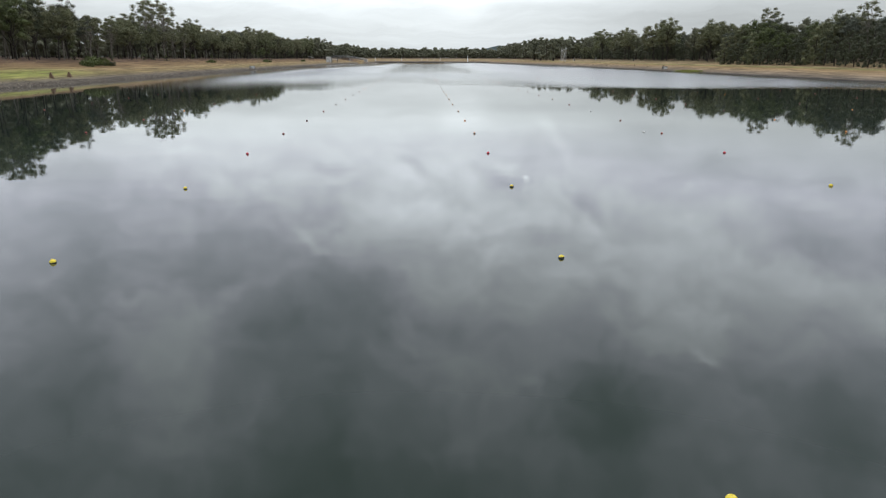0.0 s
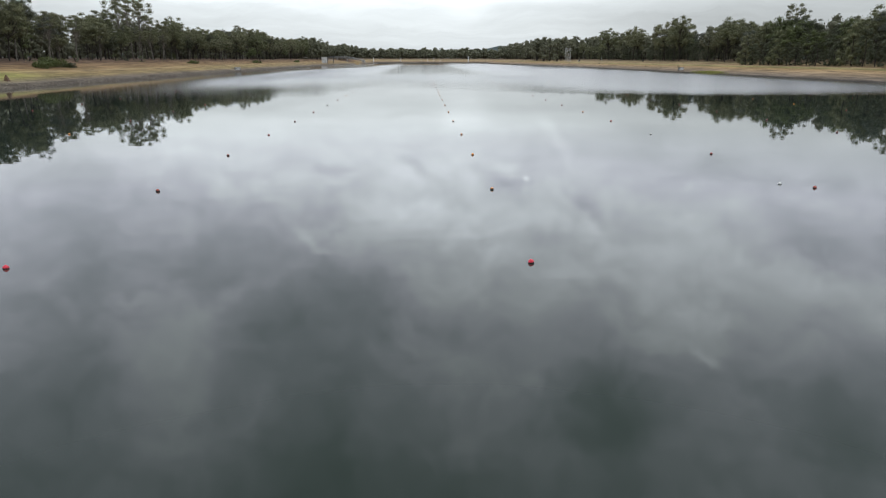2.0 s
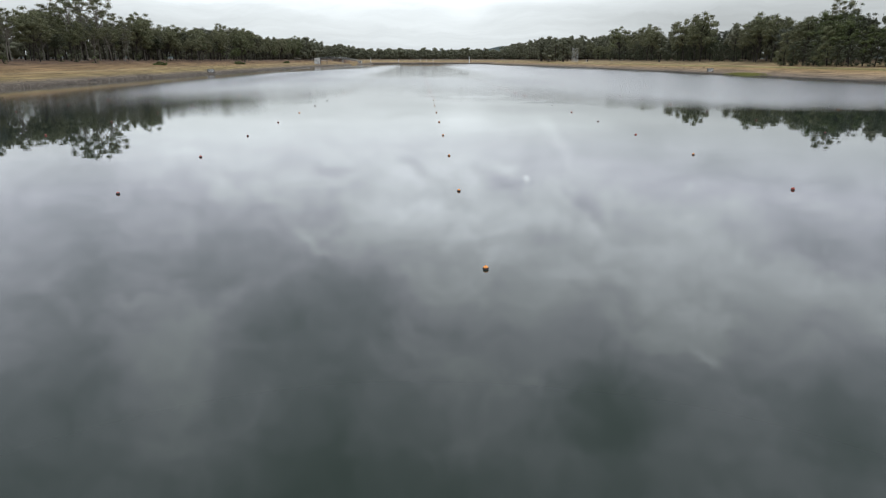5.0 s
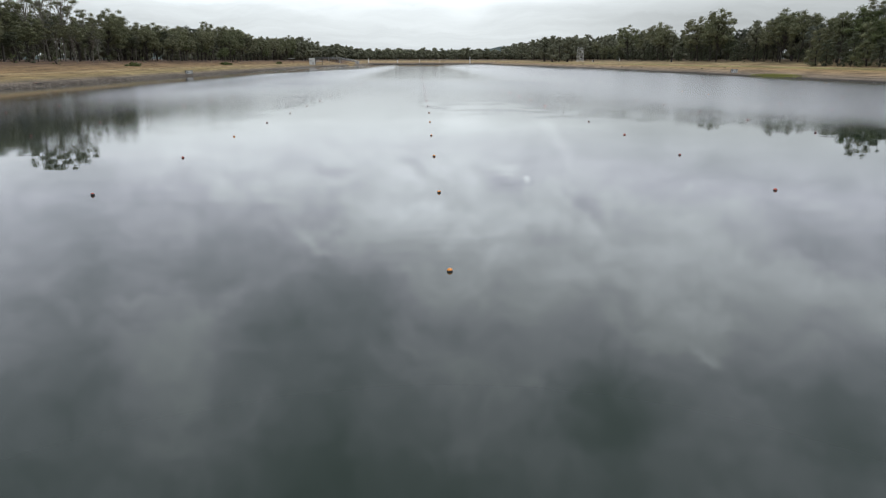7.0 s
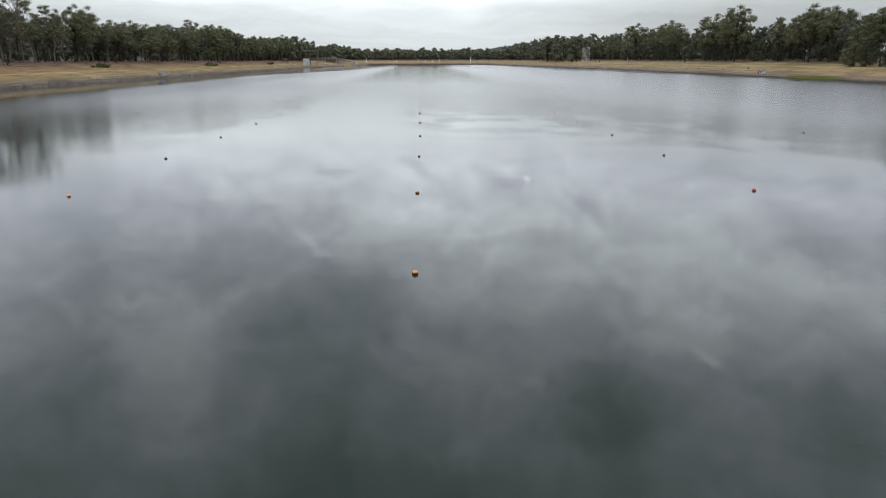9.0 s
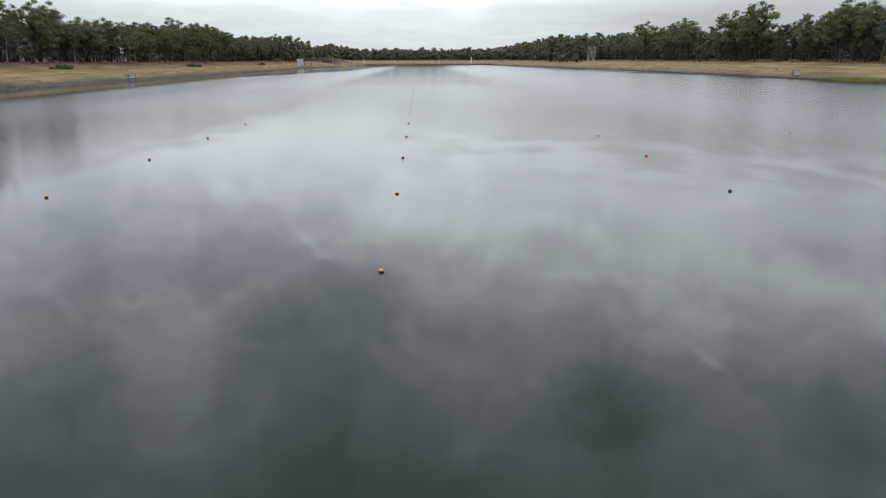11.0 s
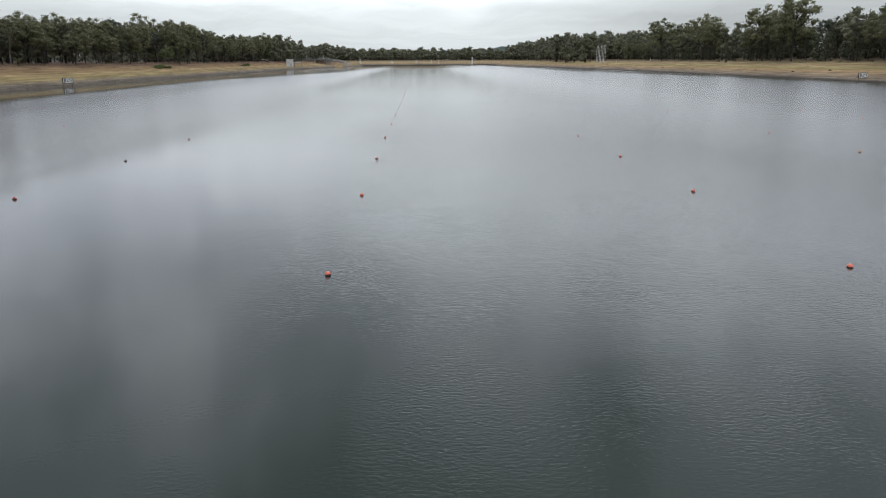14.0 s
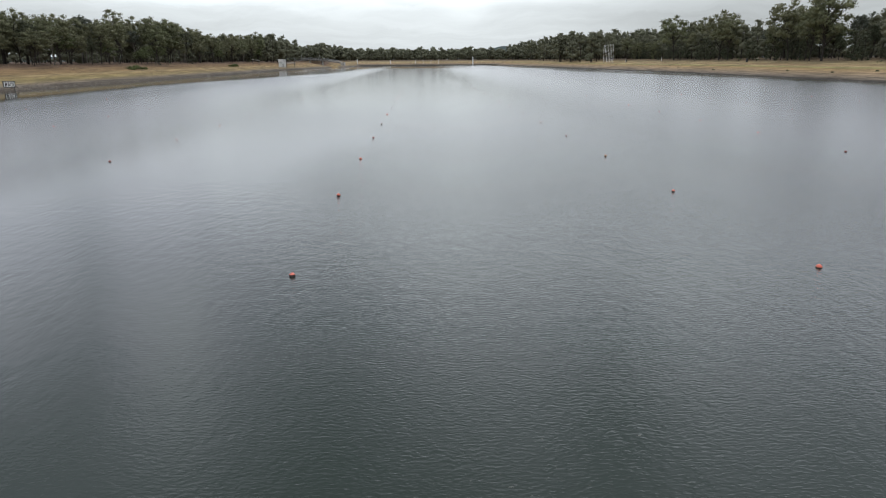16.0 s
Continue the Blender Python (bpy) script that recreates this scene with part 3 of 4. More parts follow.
def build_ground():
    inland = [4000, 2500, 1500, 900, 500, 300, 180, 120, 90, 70, 55, 45, 38, 32, 28, 25, 22, 19, 16.5, 14, 12, 10, 8, 6.5, 5.2, 4.2, 3.4, 2.6, 1.8, 1.1, 0.5, 0, -1, -4, -12]
    ys = [-4000, -2500, -1500, -900, -600, -500, -450, -425, -415, -400] + list(range(-380, 60, 20)) + list(range(60, 420, 3)) + list(range(420, 720, 6))
    ys += list(range(720, 850, 3)) + [860, 870, 880, 900, 930, 980, 1050, 1200, 1500, 2000, 3000, 4500]
    verts, faces, shore, side, green = [], [], [], [], []
    inland = inland[:9] + [80, 62, 50, 41.5, 35] + inland[9:]
    inland = sorted(set(inland), reverse=True)
    cols = len(inland) * 2 + 9
    for y in ys:
        l, r = float(smooth_list(y, SHORE_L)), float(smooth_list(y, SHORE_R))
        xs = [l - d for d in inland] + [l + 12 + (r - l - 24) * k / 10 for k in range(1, 10)] + [r + d for d in reversed(inland)]
        for x in xs:
            d, which = shore_at(x, y)
            verts.append((x, y, ground_z(x, y)))
            # at the ends the dark foot is widened to paint the reflection below it
            shore.append(d * (0.35 + 0.65 * min(1.0, d / 16)) if which == 2 and d > 0 else d)
            side.append(0.0 if which == 0 else 1.0)
            g = 0.0
            if which == 0:
                g = math.exp(-((d - 9) / 4) ** 2 - ((y - 138) / 24) ** 2) * 1.5 + 0.2 * math.exp(-((d - 8) / 3) ** 2 - ((y - 320) / 60) ** 2)
            elif which == 1:
                g = 0.45 * math.exp(-((d - 19) / 2.0) ** 2)
            green.append(g)
    for j in range(len(ys) - 1):
        for i in range(cols - 1):
            a = j * cols + i
            faces.append((a, a + 1, a + cols + 1, a + cols))
    me = mesh_from("ground", verts, faces, "bank_ground", smooth=True)
    for key, data in (("shore", shore), ("side", side), ("green", green)):
        at = me.attributes.new(key, "FLOAT", "POINT")
        at.data.foreach_set("value", np.array(data, dtype=np.float32))
    return tagged(new("ground", me), "dry grassy banks with bare stony edges round the lake", "ground", kind="structure")


build_ground()
water = new("water", mesh_from("water", [(-140, -480, 0), (160, -480, 0), (160, 860, 0), (-140, 860, 0)], [(0, 1, 2, 3)], "lake_water"))
tagged(water, "calm dark lake water mirroring a cloudy sky, ruffled further on", "water", kind="structure")


def build_hills():
    rng = np.random.default_rng(5)
    verts, faces = [], []
    n = 120
    for i in range(n):
        x = -2600 + 5200 * i / (n - 1)
        crest = 26 + 22 * noise.noise((x * 0.0016, 1.7, 0)) + 10 * noise.noise((x * 0.006, 4.2, 0)) + 26 * math.exp(-((x - 350) / 90) ** 2)
        for k, f in enumerate((0.0, 0.45, 0.8, 1.0, 0.7)):
            y = 2500 + k * 110
            verts.append((x, y, 4 + crest * f + rng.uniform(-1.5, 1.5)))
    for i in range(n - 1):
        for k in range(4):
            a = i * 5 + k
            faces.append((a, a + 5, a + 6, a + 1))
    tagged(new("backdrop", mesh_from("backdrop", verts, faces, "hazed_hill", True)), "low wooded hills far off on the horizon", "hills", kind="structure")


build_hills()

# ================= trees =================


def ball_template(level):
    bm = bmesh.new()
    bmesh.ops.create_icosphere(bm, subdivisions=level, radius=1.0)
    v = np.array([p.co[:] for p in bm.verts])
    f = np.array([[p.index for p in q.verts] for q in bm.faces])
    bm.free()
    return v, f


BALLS = {1: ball_template(1), 2: ball_template(2)}


def leaf_quads(rng, centres, radii, count, size, flat=0.65, droop=0.3, inner=0.35):
    """Loose leaf sprays scattered in the shells of clumps, facing outwards with a droop."""
    out = []
    for c, r in zip(centres, radii):
        k = max(4, int(count * (r / 1.6) ** 2))
        d = rng.normal(size=(k, 3))
        d /= np.linalg.norm(d, axis=1)[:, None]
        rad = r * rng.uniform(inner, 1.08, size=(k, 1)) ** 0.6
        p = np.array(c) + d * rad * np.array([1, 1, flat])
        nrm = d + 0.55 * rng.normal(size=(k, 3))
        a = np.cross(nrm, rng.normal(size=(k, 3)))
        a /= np.linalg.norm(a, axis=1)[:, None] + 1e-9
        a[:, 2] -= droop
        a /= np.linalg.norm(a, axis=1)[:, None]
        bb = np.cross(nrm, a)
        bb /= np.linalg.norm(bb, axis=1)[:, None] + 1e-9
        s = size * rng.uniform(0.55, 1.35, size=(k, 1))
        u, w = a * s, bb * s * 0.42
        out.append(np.stack([p - u, p - 0.1 * u + w, p + u, p - 0.1 * u - w], axis=1))
    return np.concatenate(out).reshape(-1, 3)


def leaf_cores(rng, centres, radii, fill=0.8, flat=0.65, level=2):
    """The dense, lumpy inside of each clump: vertices and triangles."""
    bv, bf = BALLS[level]
    vs, fs = [], []
    for i, (c, r) in enumerate(zip(centres, radii)):
        ph = rng.uniform(0, 6.28, 3)
        lump = 1 + 0.20 * np.sin(3.3 * bv[:, 0] + ph[0]) + 0.18 * np.sin(4.1 * bv[:, 1] + ph[1]) + 0.16 * np.sin(4.7 * bv[:, 2] + ph[2]) + rng.uniform(-0.16, 0.16, len(bv))
        vs.append(np.array(c) + bv * (r * fill * lump)[:, None] * np.array([1, 1, flat]))
        fs.append(bf + i * len(bv))
    return np.concatenate(vs), np.concatenate(fs)


def foliage_mesh(name, quads, core, mats, quad_mats=None):
    """One mesh of loose leaf quads and the lumpy cores under them."""
    cv, cf = core
    q = np.asarray(quads, dtype=np.float32).reshape(-1, 3)
    n, k = len(q) // 4, len(cf)
    me = bpy.data.meshes.new(name)
    me.vertices.add(len(q) + len(cv))
    me.vertices.foreach_set("co", np.concatenate([q, cv.astype(np.float32)]).ravel())
    me.loops.add(4 * n + 3 * k)
    me.loops.foreach_set("vertex_index", np.concatenate([np.arange(4 * n), (cf + len(q)).ravel()]).astype(np.int32))
    me.polygons.add(n + k)
    me.polygons.foreach_set("loop_start", np.concatenate([np.arange(0, 4 * n, 4), 4 * n + np.arange(0, 3 * k, 3)]).astype(np.int32))
    for mt in mats:
        me.materials.append(MATS[mt])
    if quad_mats is not None:
        me.polygons.foreach_set("material_index", np.concatenate([quad_mats, np.zeros(k)]).astype(np.int32))
    me.polygons.foreach_set("use_smooth", np.concatenate([np.zeros(n), np.ones(k)]).astype(bool))
    me.update(calc_edges=True)
    return me


def gum_parts(seed, height=20.0, crown_from=0.42, spread=4.8, clumps=22, leaves=120, leaf=0.25, lean=0.6, tight=1.0, fill=0.50, level=1):
    """A gum tree: trunk, rising limbs and the flattened clumps at their ends, heaped into a dome."""
    rng = np.random.default_rng(seed)
    n = 7
    bend = rng.normal(size=2) * lean
    path = []
    for i in range(n):
        f = i / (n - 1)
        path.append((bend[0] * f * f + 0.25 * math.sin(3 * f + seed), bend[1] * f * f + 0.25 * math.cos(4 * f + seed), height * 0.86 * f - 0.4 * (i == 0)))
    r0 = 0.08 + 0.0065 * height
    vs, fs = tube(path, [r0 * (1 - 0.82 * i / (n - 1)) for i in range(n)], 7)
    centres, radii = [], []
    mid_f = crown_from + 0.52 * (1 - crown_from)
    half = (1 - mid_f) * height - 0.8 * tight
    low = (mid_f - crown_from) * height
    for c in range(clumps):
        # heads spread over the dome, a few inside it
        up = 1 - 1.75 * ((c + 0.5) / clumps)
        w = c * 2.39996 + rng.uniform(-0.5, 0.5)
        ring = math.sqrt(max(0.0, 1 - up * up))
        deep = rng.uniform(0.70, 1.12) if c % 4 else rng.uniform(0.35, 0.6)
        f = mid_f + (half if up > 0 else low) * up * deep / height
        base_f = max(crown_from * 0.75, f - rng.uniform(0.14, 0.30))
        k = base_f * (n - 1)
        i0 = min(int(k), n - 2)
        b0 = np.array(path[i0]) * (1 - (k - i0)) + np.array(path[i0 + 1]) * (k - i0)
        reach = spread * ring * deep
        lean_f = min(1.0, f)
        end = np.array([bend[0] * lean_f ** 2 + reach * math.cos(w), bend[1] * lean_f ** 2 + reach * math.sin(w), height * f])
        mid = b0 * 0.5 + end * 0.5 + np.array([0, 0, -0.10 * reach])
        v2, f2 = tube([b0, mid, end], [0.11, 0.07, 0.025], 4)
        fs += [tuple(q + len(vs) for q in f) for f in f2]
        vs += v2
        centres.append(end)
        radii.append(rng.uniform(1.15, 2.1) * tight)
        if rng.random() < 0.55:
            centres.append(end + rng.normal(size=3) * np.array([1.3, 1.3, 0.7]) * tight)
            radii.append(rng.uniform(0.6, 1.15) * tight)
    quads = leaf_quads(rng, centres, radii, leaves, leaf, inner=0.4)
    return vs, fs, quads, leaf_cores(rng, centres, radii, fill, 0.65, level)


def oak_parts(seed, height=16.0, spread=3.6, leaf=0.25, count=110, rows=10, fill=0.55):
    """A dense, drooping she-oak or wattle, leafy nearly to the ground."""
    rng = np.random.default_rng(seed)
    path = [(0.3 * math.sin(i + seed), 0.3 * math.cos(1.3 * i + seed), height * 0.9 * i / 5 - 0.4 * (i == 0)) for i in range(6)]
    vs, fs = tube(path, [0.30 * (1 - 0.8 * i / 5) for i in range(6)], 6)
    centres, radii = [], []
    for j in range(rows):
        f = 0.09 + 0.86 * j / (rows - 1)
        wide = spread * (math.sin(math.pi * (0.25 + 0.70 * f)) ** 0.6) * rng.uniform(0.85, 1.1)
        for k in range(max(2, int(wide * 0.95))):
            w = 2.4 * k + j + rng.uniform(-0.5, 0.5)
            rr = wide * rng.uniform(0.45, 0.95)
            centres.append((rr * math.cos(w), rr * math.sin(w), height * f + rng.uniform(-0.6, 0.6)))
            radii.append(rng.uniform(0.9, 1.7) * min(1.0, height / 12 + 0.2))
    for c in centres[::4]:
        v2, f2 = tube([(0, 0, c[2] * 0.85), c], [0.08, 0.03], 4)
        fs += [tuple(q + len(vs) for q in f) for f in f2]
        vs += v2
    return vs, fs, leaf_quads(rng, centres, radii, count, leaf, flat=0.9, droop=0.6, inner=0.4), leaf_cores(rng, centres, radii, fill, 0.85, 1)


def tree_model(kind, seed, leaf_mat, bark, label, **kw):
    vs, fs, quads, core = (gum_parts if kind == "gum" else oak_parts)(seed, **kw)
    root = new("tree")
    tagged(root, label, "tree", "trees along the lake banks")
    part("trunk", mesh_from("trunk", vs, fs, bark, True), None, root)
    part("crown", foliage_mesh("crown", quads, core, [leaf_mat]), None, root)
    root["tall"] = float(np.percentile(quads[:, 2], 99.8))
    return root


def gum_row(**fine):
    return [
        tree_model("gum", 11, "gum_leaves", "bark_dark", "tall gum tree with dark trunk and domed olive crown", height=19, spread=3.9, crown_from=0.33, clumps=26, **fine),
        tree_model("gum", 12, "gum_leaves", "bark_pale", "tall gum tree with pale trunk and open olive crown", height=20, spread=3.7, crown_from=0.45, clumps=18, **fine),
        tree_model("gum", 13, "gum_leaves", "bark_dark", "broad gum tree with dark trunk and full crown", height=17, spread=4.7, crown_from=0.28, clumps=30, **fine),
        tree_model("gum", 14, "oak_leaves", "bark_dark", "slender dark gum tree with narrow crown", height=20, spread=3.2, crown_from=0.32, clumps=22, lean=1.0, **fine),
        tree_model("gum", 15, "grey_leaves", "bark_pale", "leaning grey-green gum tree with pale forked limbs", height=19, spread=4.2, crown_from=0.42, clumps=21, lean=1.6, **fine),
        tree_model("gum", 16, "bright_leaves", "bark_dark", "gum tree with lighter green full crown", height=16, spread=4.1, crown_from=0.25, clumps=26, **fine),
        tree_model("gum", 17, "gum_leaves", "bark_pale", "tall sparse gum tree with separate airy leaf clumps", height=22, spread=3.9, crown_from=0.48, clumps=17, tight=0.78, lean=1.2, **fine),
        tree_model("gum", 18, "oak_leaves", "bark_dark", "tall sparse dark gum tree with ragged open crown", height=22, spread=3.2, crown_from=0.42, clumps=18, tight=0.80, lean=0.8, **fine),
    ]


# fine-leaved trees for the near banks, coarser ones far off
GUMS, FAR_GUMS = gum_row(leaves=125, leaf=0.235), gum_row(leaves=48, leaf=0.38)
OAKS = [
    tree_model("oak", 21, "oak_leaves", "bark_dark", "dense dark she-oak leafy down to the ground", height=15, spread=3.8),
    tree_model("oak", 22, "oak_leaves", "bark_dark", "dense dark drooping she-oak on the grass edge", height=17, spread=4.3),
    tree_model("oak", 23, "gum_leaves", "bark_dark", "dense olive wattle leafy down to the ground", height=14, spread=4.6),
]
YOUNG = [
    tree_model("oak", 31, "bright_leaves", "bark_dark", "young light green tree under taller gums", height=5, spread=1.8, leaf=0.2, count=60, rows=5),
    tree_model("oak", 32, "oak_leaves", "bark_dark", "small dark bushy tree under taller gums", height=6, spread=2.6, leaf=0.22, count=60, rows=5),
]
used = set()


def plant(model, x, y, top, turn):
    """A tree at x, y whose crown reaches the height top above the water."""
    if y > 345 and model in GUMS:
        model = FAR_GUMS[GUMS.index(model)]
    z = ground_z(x, y)
    s = (top - z) / model["tall"]
    wide = max(0.75, min(1.3, s))
    m = Matrix.Translation((x, y, z - 0.05)) @ Matrix.Rotation(turn, 4, "Z") @ Matrix.Diagonal((wide, wide, s, 1))
    if model.name in used:
        return copy_thing(model, m)
    used.add(model.name)
    model.matrix_basis = m
    return model


# skyline heights along both banks
TOP_L = [(140, 25), (183, 24.5), (190, 20.4), (196, 18.8), (203, 21.1), (208, 17), (213, 18.5), (224, 19.2), (236, 19.9), (243, 18.7), (250, 20.5), (272, 18.8), (281, 19.2), (290, 17.9), (297, 20), (307, 21.3), (313, 19.9), (320, 17.8), (328, 19.4),
         (341, 19), (351, 16.8), (359, 19.5), (370, 19.2), (375, 18), (389, 20.5), (402, 22.4), (410, 20.3), (418, 17.5), (427, 20.2), (440, 22), (455, 22.3), (470, 20.9), (497, 20.2), (520, 20), (557, 19.5), (600, 22), (800, 20)]
TOP_R = [(150, 20), (200, 20.3), (213, 21.4), (225, 20), (240, 19.8), (253, 18.6), (260, 21.5), (276, 22.8), (286, 21.5), (292, 19.4), (300, 18.2), (310, 20.5), (320, 21.8), (332, 21.9), (340, 19), (346, 19.8), (356, 21.6), (366, 22.2),
         (374, 22.3), (392, 22.7), (404, 23.7), (420, 23), (431, 21.7), (444, 23), (460, 24), (478, 23.4), (486, 20.2), (495, 21.1), (507, 24.6), (522, 20.6), (546, 21), (570, 21), (600, 20.5), (630, 20), (700, 23), (900, 20)]
rnd = random.Random(7)
# the trees that stand out on the skyline
for x, y, top, k in [(-105, 265, 26.4, 6), (-106, 276, 24.6, 6), (-105, 257, 23.6, 6), (-106, 203, 21.6, 7), (-103, 192, 20.8, 7), (-104, 307, 21.6, 1), (-104, 402, 22.8, 6), (-105, 440, 22.4, 0), (-105, 455, 22.6, 2), (-101, 600, 22, 2),
                     (138, 268, 26.6, 7), (139, 275, 24.0, 6), (139, 260, 22.6, 7), (138, 383, 26.0, 2), (137, 312, 22.0, 2), (136, 322, 22.0, 2), (138, 404, 24.0, 2), (137, 459, 24.2, 2), (135, 507, 25.0, 2), (140, 213, 21.8, 6), (141, 332, 22.2, 4), (130, 258, 17.0, 5), (128, 240, 16.0, 5), (133, 300, 17.5, 4)]:
    plant(GUMS[k], x, y, top, rnd.uniform(0, 6.28))
# left bank: two loose rows of gums with their trunks showing
y = 140.0
while y < 600:
    top = float(smooth_list(y, TOP_L))
    plant(GUMS[rnd.choice((0, 0, 0, 2, 2, 3, 3, 1, 6, 7, 5))], -99.5 - rnd.uniform(0, 5), y, top * rnd.uniform(0.68, 0.95), rnd.uniform(0, 6.28))
    plant(GUMS[rnd.choice((0, 0, 2, 2, 3, 6, 4))], -107 - rnd.uniform(0, 7), y + 2, float(smooth_list(y + 2, TOP_L)) * rnd.choice((0.84, 0.92, 0.98, 1.0, 1.0)), rnd.uniform(0, 6.28))
    if rnd.random() < 0.28:
        plant(YOUNG[rnd.choice((0, 1, 1))], -98 - rnd.uniform(0, 6), y + rnd.uniform(-3, 3), 5 + rnd.uniform(1.8, 5.5), rnd.uniform(0, 6.28))
    y += rnd.uniform(4.4, 8.2) * (1.0 if y < 400 else 1.3)
# right bank: a dense dark edge, then gums set back on the grass
y = 150.0
while y < 600:
    top = float(smooth_list(y, TOP_R))
    front = 125.5 if y < 285 else 139
    if y < 285 or rnd.random() < 0.6:
        plant(OAKS[rnd.choice((0, 1, 2))], front + rnd.uniform(0, 3.5), y, top * rnd.uniform(0.62, 0.86), rnd.uniform(0, 6.28))
    else:
        plant(GUMS[rnd.choice((0, 2, 2, 3))], front + rnd.uniform(-3, 4), y, top * rnd.uniform(0.7, 0.92), rnd.uniform(0, 6.28))
    plant(GUMS[rnd.choice((0, 2, 2, 4, 3, 3, 5))] if rnd.random() < 0.75 else OAKS[1], front + 8 + rnd.uniform(0, 7), y + 2, float(smooth_list(y + 2, TOP_R)) * rnd.choice((0.86, 0.93, 0.98, 1.0, 1.0)), rnd.uniform(0, 6.28))
    if y > 285 and rnd.random() < 0.3:
        plant(YOUNG[rnd.choice((0, 1))], front - rnd.uniform(0, 5), y + rnd.uniform(-3, 3), 4 + rnd.uniform(1.0, 3.5), rnd.uniform(0, 6.28))
    y += rnd.uniform(4.4, 7.6) * (1.0 if y < 420 else 1.3)


for model in GUMS + FAR_GUMS:
    if model.name not in used:
        for ob in list(model.children) + [model]:
            bpy.data.objects.remove(ob)


def wood(name, label, spots, seed, leaf, count, clumps, full=1.0, bulk=1.0, fill=0.62):
    """A wood too deep to count: trunks and leaf sprays of many trees in one mesh."""
    rng = np.random.default_rng(seed)
    quads, mats, core_v, core_f, start = [], [], [], [], 0
    for x, y, top, base in spots:
        h = top - base
        centres, radii = [], []
        wide = rng.uniform(2.6, 4.6) * full
        low = rng.uniform(0.05, 0.34)
        for c in range(clumps):
            f = low + (1 - low) * (c + 0.5) / clumps
            w = rng.uniform(0, 6.28)
            rr = wide * rng.uniform(0.1, 1.0) * math.sin(math.pi * (0.2 + 0.75 * (f - low) / (1 - low)))
            centres.append((x + rr * math.cos(w), y + rr * math.sin(w), base + h * f))
            radii.append(rng.uniform(1.4, 2.4) * bulk)
        q = leaf_quads(rng, centres, radii, count, leaf, inner=0.45)
        cv, cf = leaf_cores(rng, centres, radii, fill, 0.75, 1)
        core_v.append(cv)
        core_f.append(cf + start)
        start += len(cv)
        quads.append(q)
        mats.append(np.zeros(len(q) // 4, dtype=np.int32))
        r = rng.uniform(0.16, 0.3)
        tq = []
        for a, b2 in ((0, 1), (1, 2), (2, 3), (3, 0)):
            corner = [(r, r), (-r, r), (-r, -r), (r, -r)]
            (ax, ay), (bx, by) = corner[a], corner[b2]
            tq += [(x + ax, y + ay, base - 0.5), (x + bx, y + by, base - 0.5), (x + bx * 0.4, y + by * 0.4, base + h * 0.8), (x + ax * 0.4, y + ay * 0.4, base + h * 0.8)]
        quads.append(np.array(tq))
        mats.append(np.ones(4, dtype=np.int32))
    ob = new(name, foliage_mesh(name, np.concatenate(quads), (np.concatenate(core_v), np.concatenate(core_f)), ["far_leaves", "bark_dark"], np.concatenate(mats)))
    return tagged(ob, label, "woodland", kind="stuff")


def spots_band(n, seed, xf, yf, tops):
    r = random.Random(seed)
    out = []
    for _ in range(n):
        x, y = xf(r), yf(r)
        if shore_at(x, y)[0] < 22 or ground_z(x, y, False) < 2.5:
            continue
        out.append((x, y, tops(r, x, y), ground_z(x, y)))
    return out


wood("wood_left", "deep gum wood behind the bank's front trees", spots_band(250, 41, lambda r: -114 - 60 * r.random() ** 1.3, lambda r: r.uniform(120, 620), lambda r, x, y: float(smooth_list(y, TOP_L)) * r.uniform(0.74, 0.95)), 1, 0.5, 14, 13)
wood("wood_right", "deep dark wood behind the bank's front trees", spots_band(240, 42, lambda r: 140 + 55 * r.random() ** 1.3, lambda r: r.uniform(130, 620), lambda r, x, y: float(smooth_list(y, TOP_R)) * r.uniform(0.76, 0.95)), 2, 0.5, 14, 13)
wood("undergrowth_left", "dark low undergrowth deep inside the gum wood", spots_band(190, 47, lambda r: -118 - 60 * r.random(), lambda r: r.uniform(120, 640), lambda r, x, y: r.uniform(7.5, 11)), 7, 0.5, 14, 4)
wood("undergrowth_right", "dark low undergrowth deep inside the wood", spots_band(260, 48, lambda r: 146 + 50 * r.random(), lambda r: r.uniform(130, 640), lambda r, x, y: r.uniform(7.5, 11)), 8, 0.5, 14, 4)
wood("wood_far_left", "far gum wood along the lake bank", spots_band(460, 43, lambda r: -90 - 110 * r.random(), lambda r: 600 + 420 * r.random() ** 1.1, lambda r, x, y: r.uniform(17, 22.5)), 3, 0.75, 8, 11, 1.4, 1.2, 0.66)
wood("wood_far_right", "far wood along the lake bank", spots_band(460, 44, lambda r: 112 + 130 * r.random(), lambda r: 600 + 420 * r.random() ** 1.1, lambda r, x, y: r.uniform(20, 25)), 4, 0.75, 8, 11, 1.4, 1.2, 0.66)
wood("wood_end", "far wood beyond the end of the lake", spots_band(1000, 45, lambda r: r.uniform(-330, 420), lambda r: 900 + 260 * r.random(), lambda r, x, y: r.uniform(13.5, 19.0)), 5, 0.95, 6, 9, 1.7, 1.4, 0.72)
wood("wood_behind", "wood along the banks behind the start", spots_band(260, 46, lambda r: r.choice((-1, 1)) * r.uniform(8, 40) + (r.choice((-105, 138))), lambda r: r.uniform(-420, 140), lambda r, x, y: r.uniform(17, 22)), 6, 0.9, 5, 8, 1.2, 1.3)

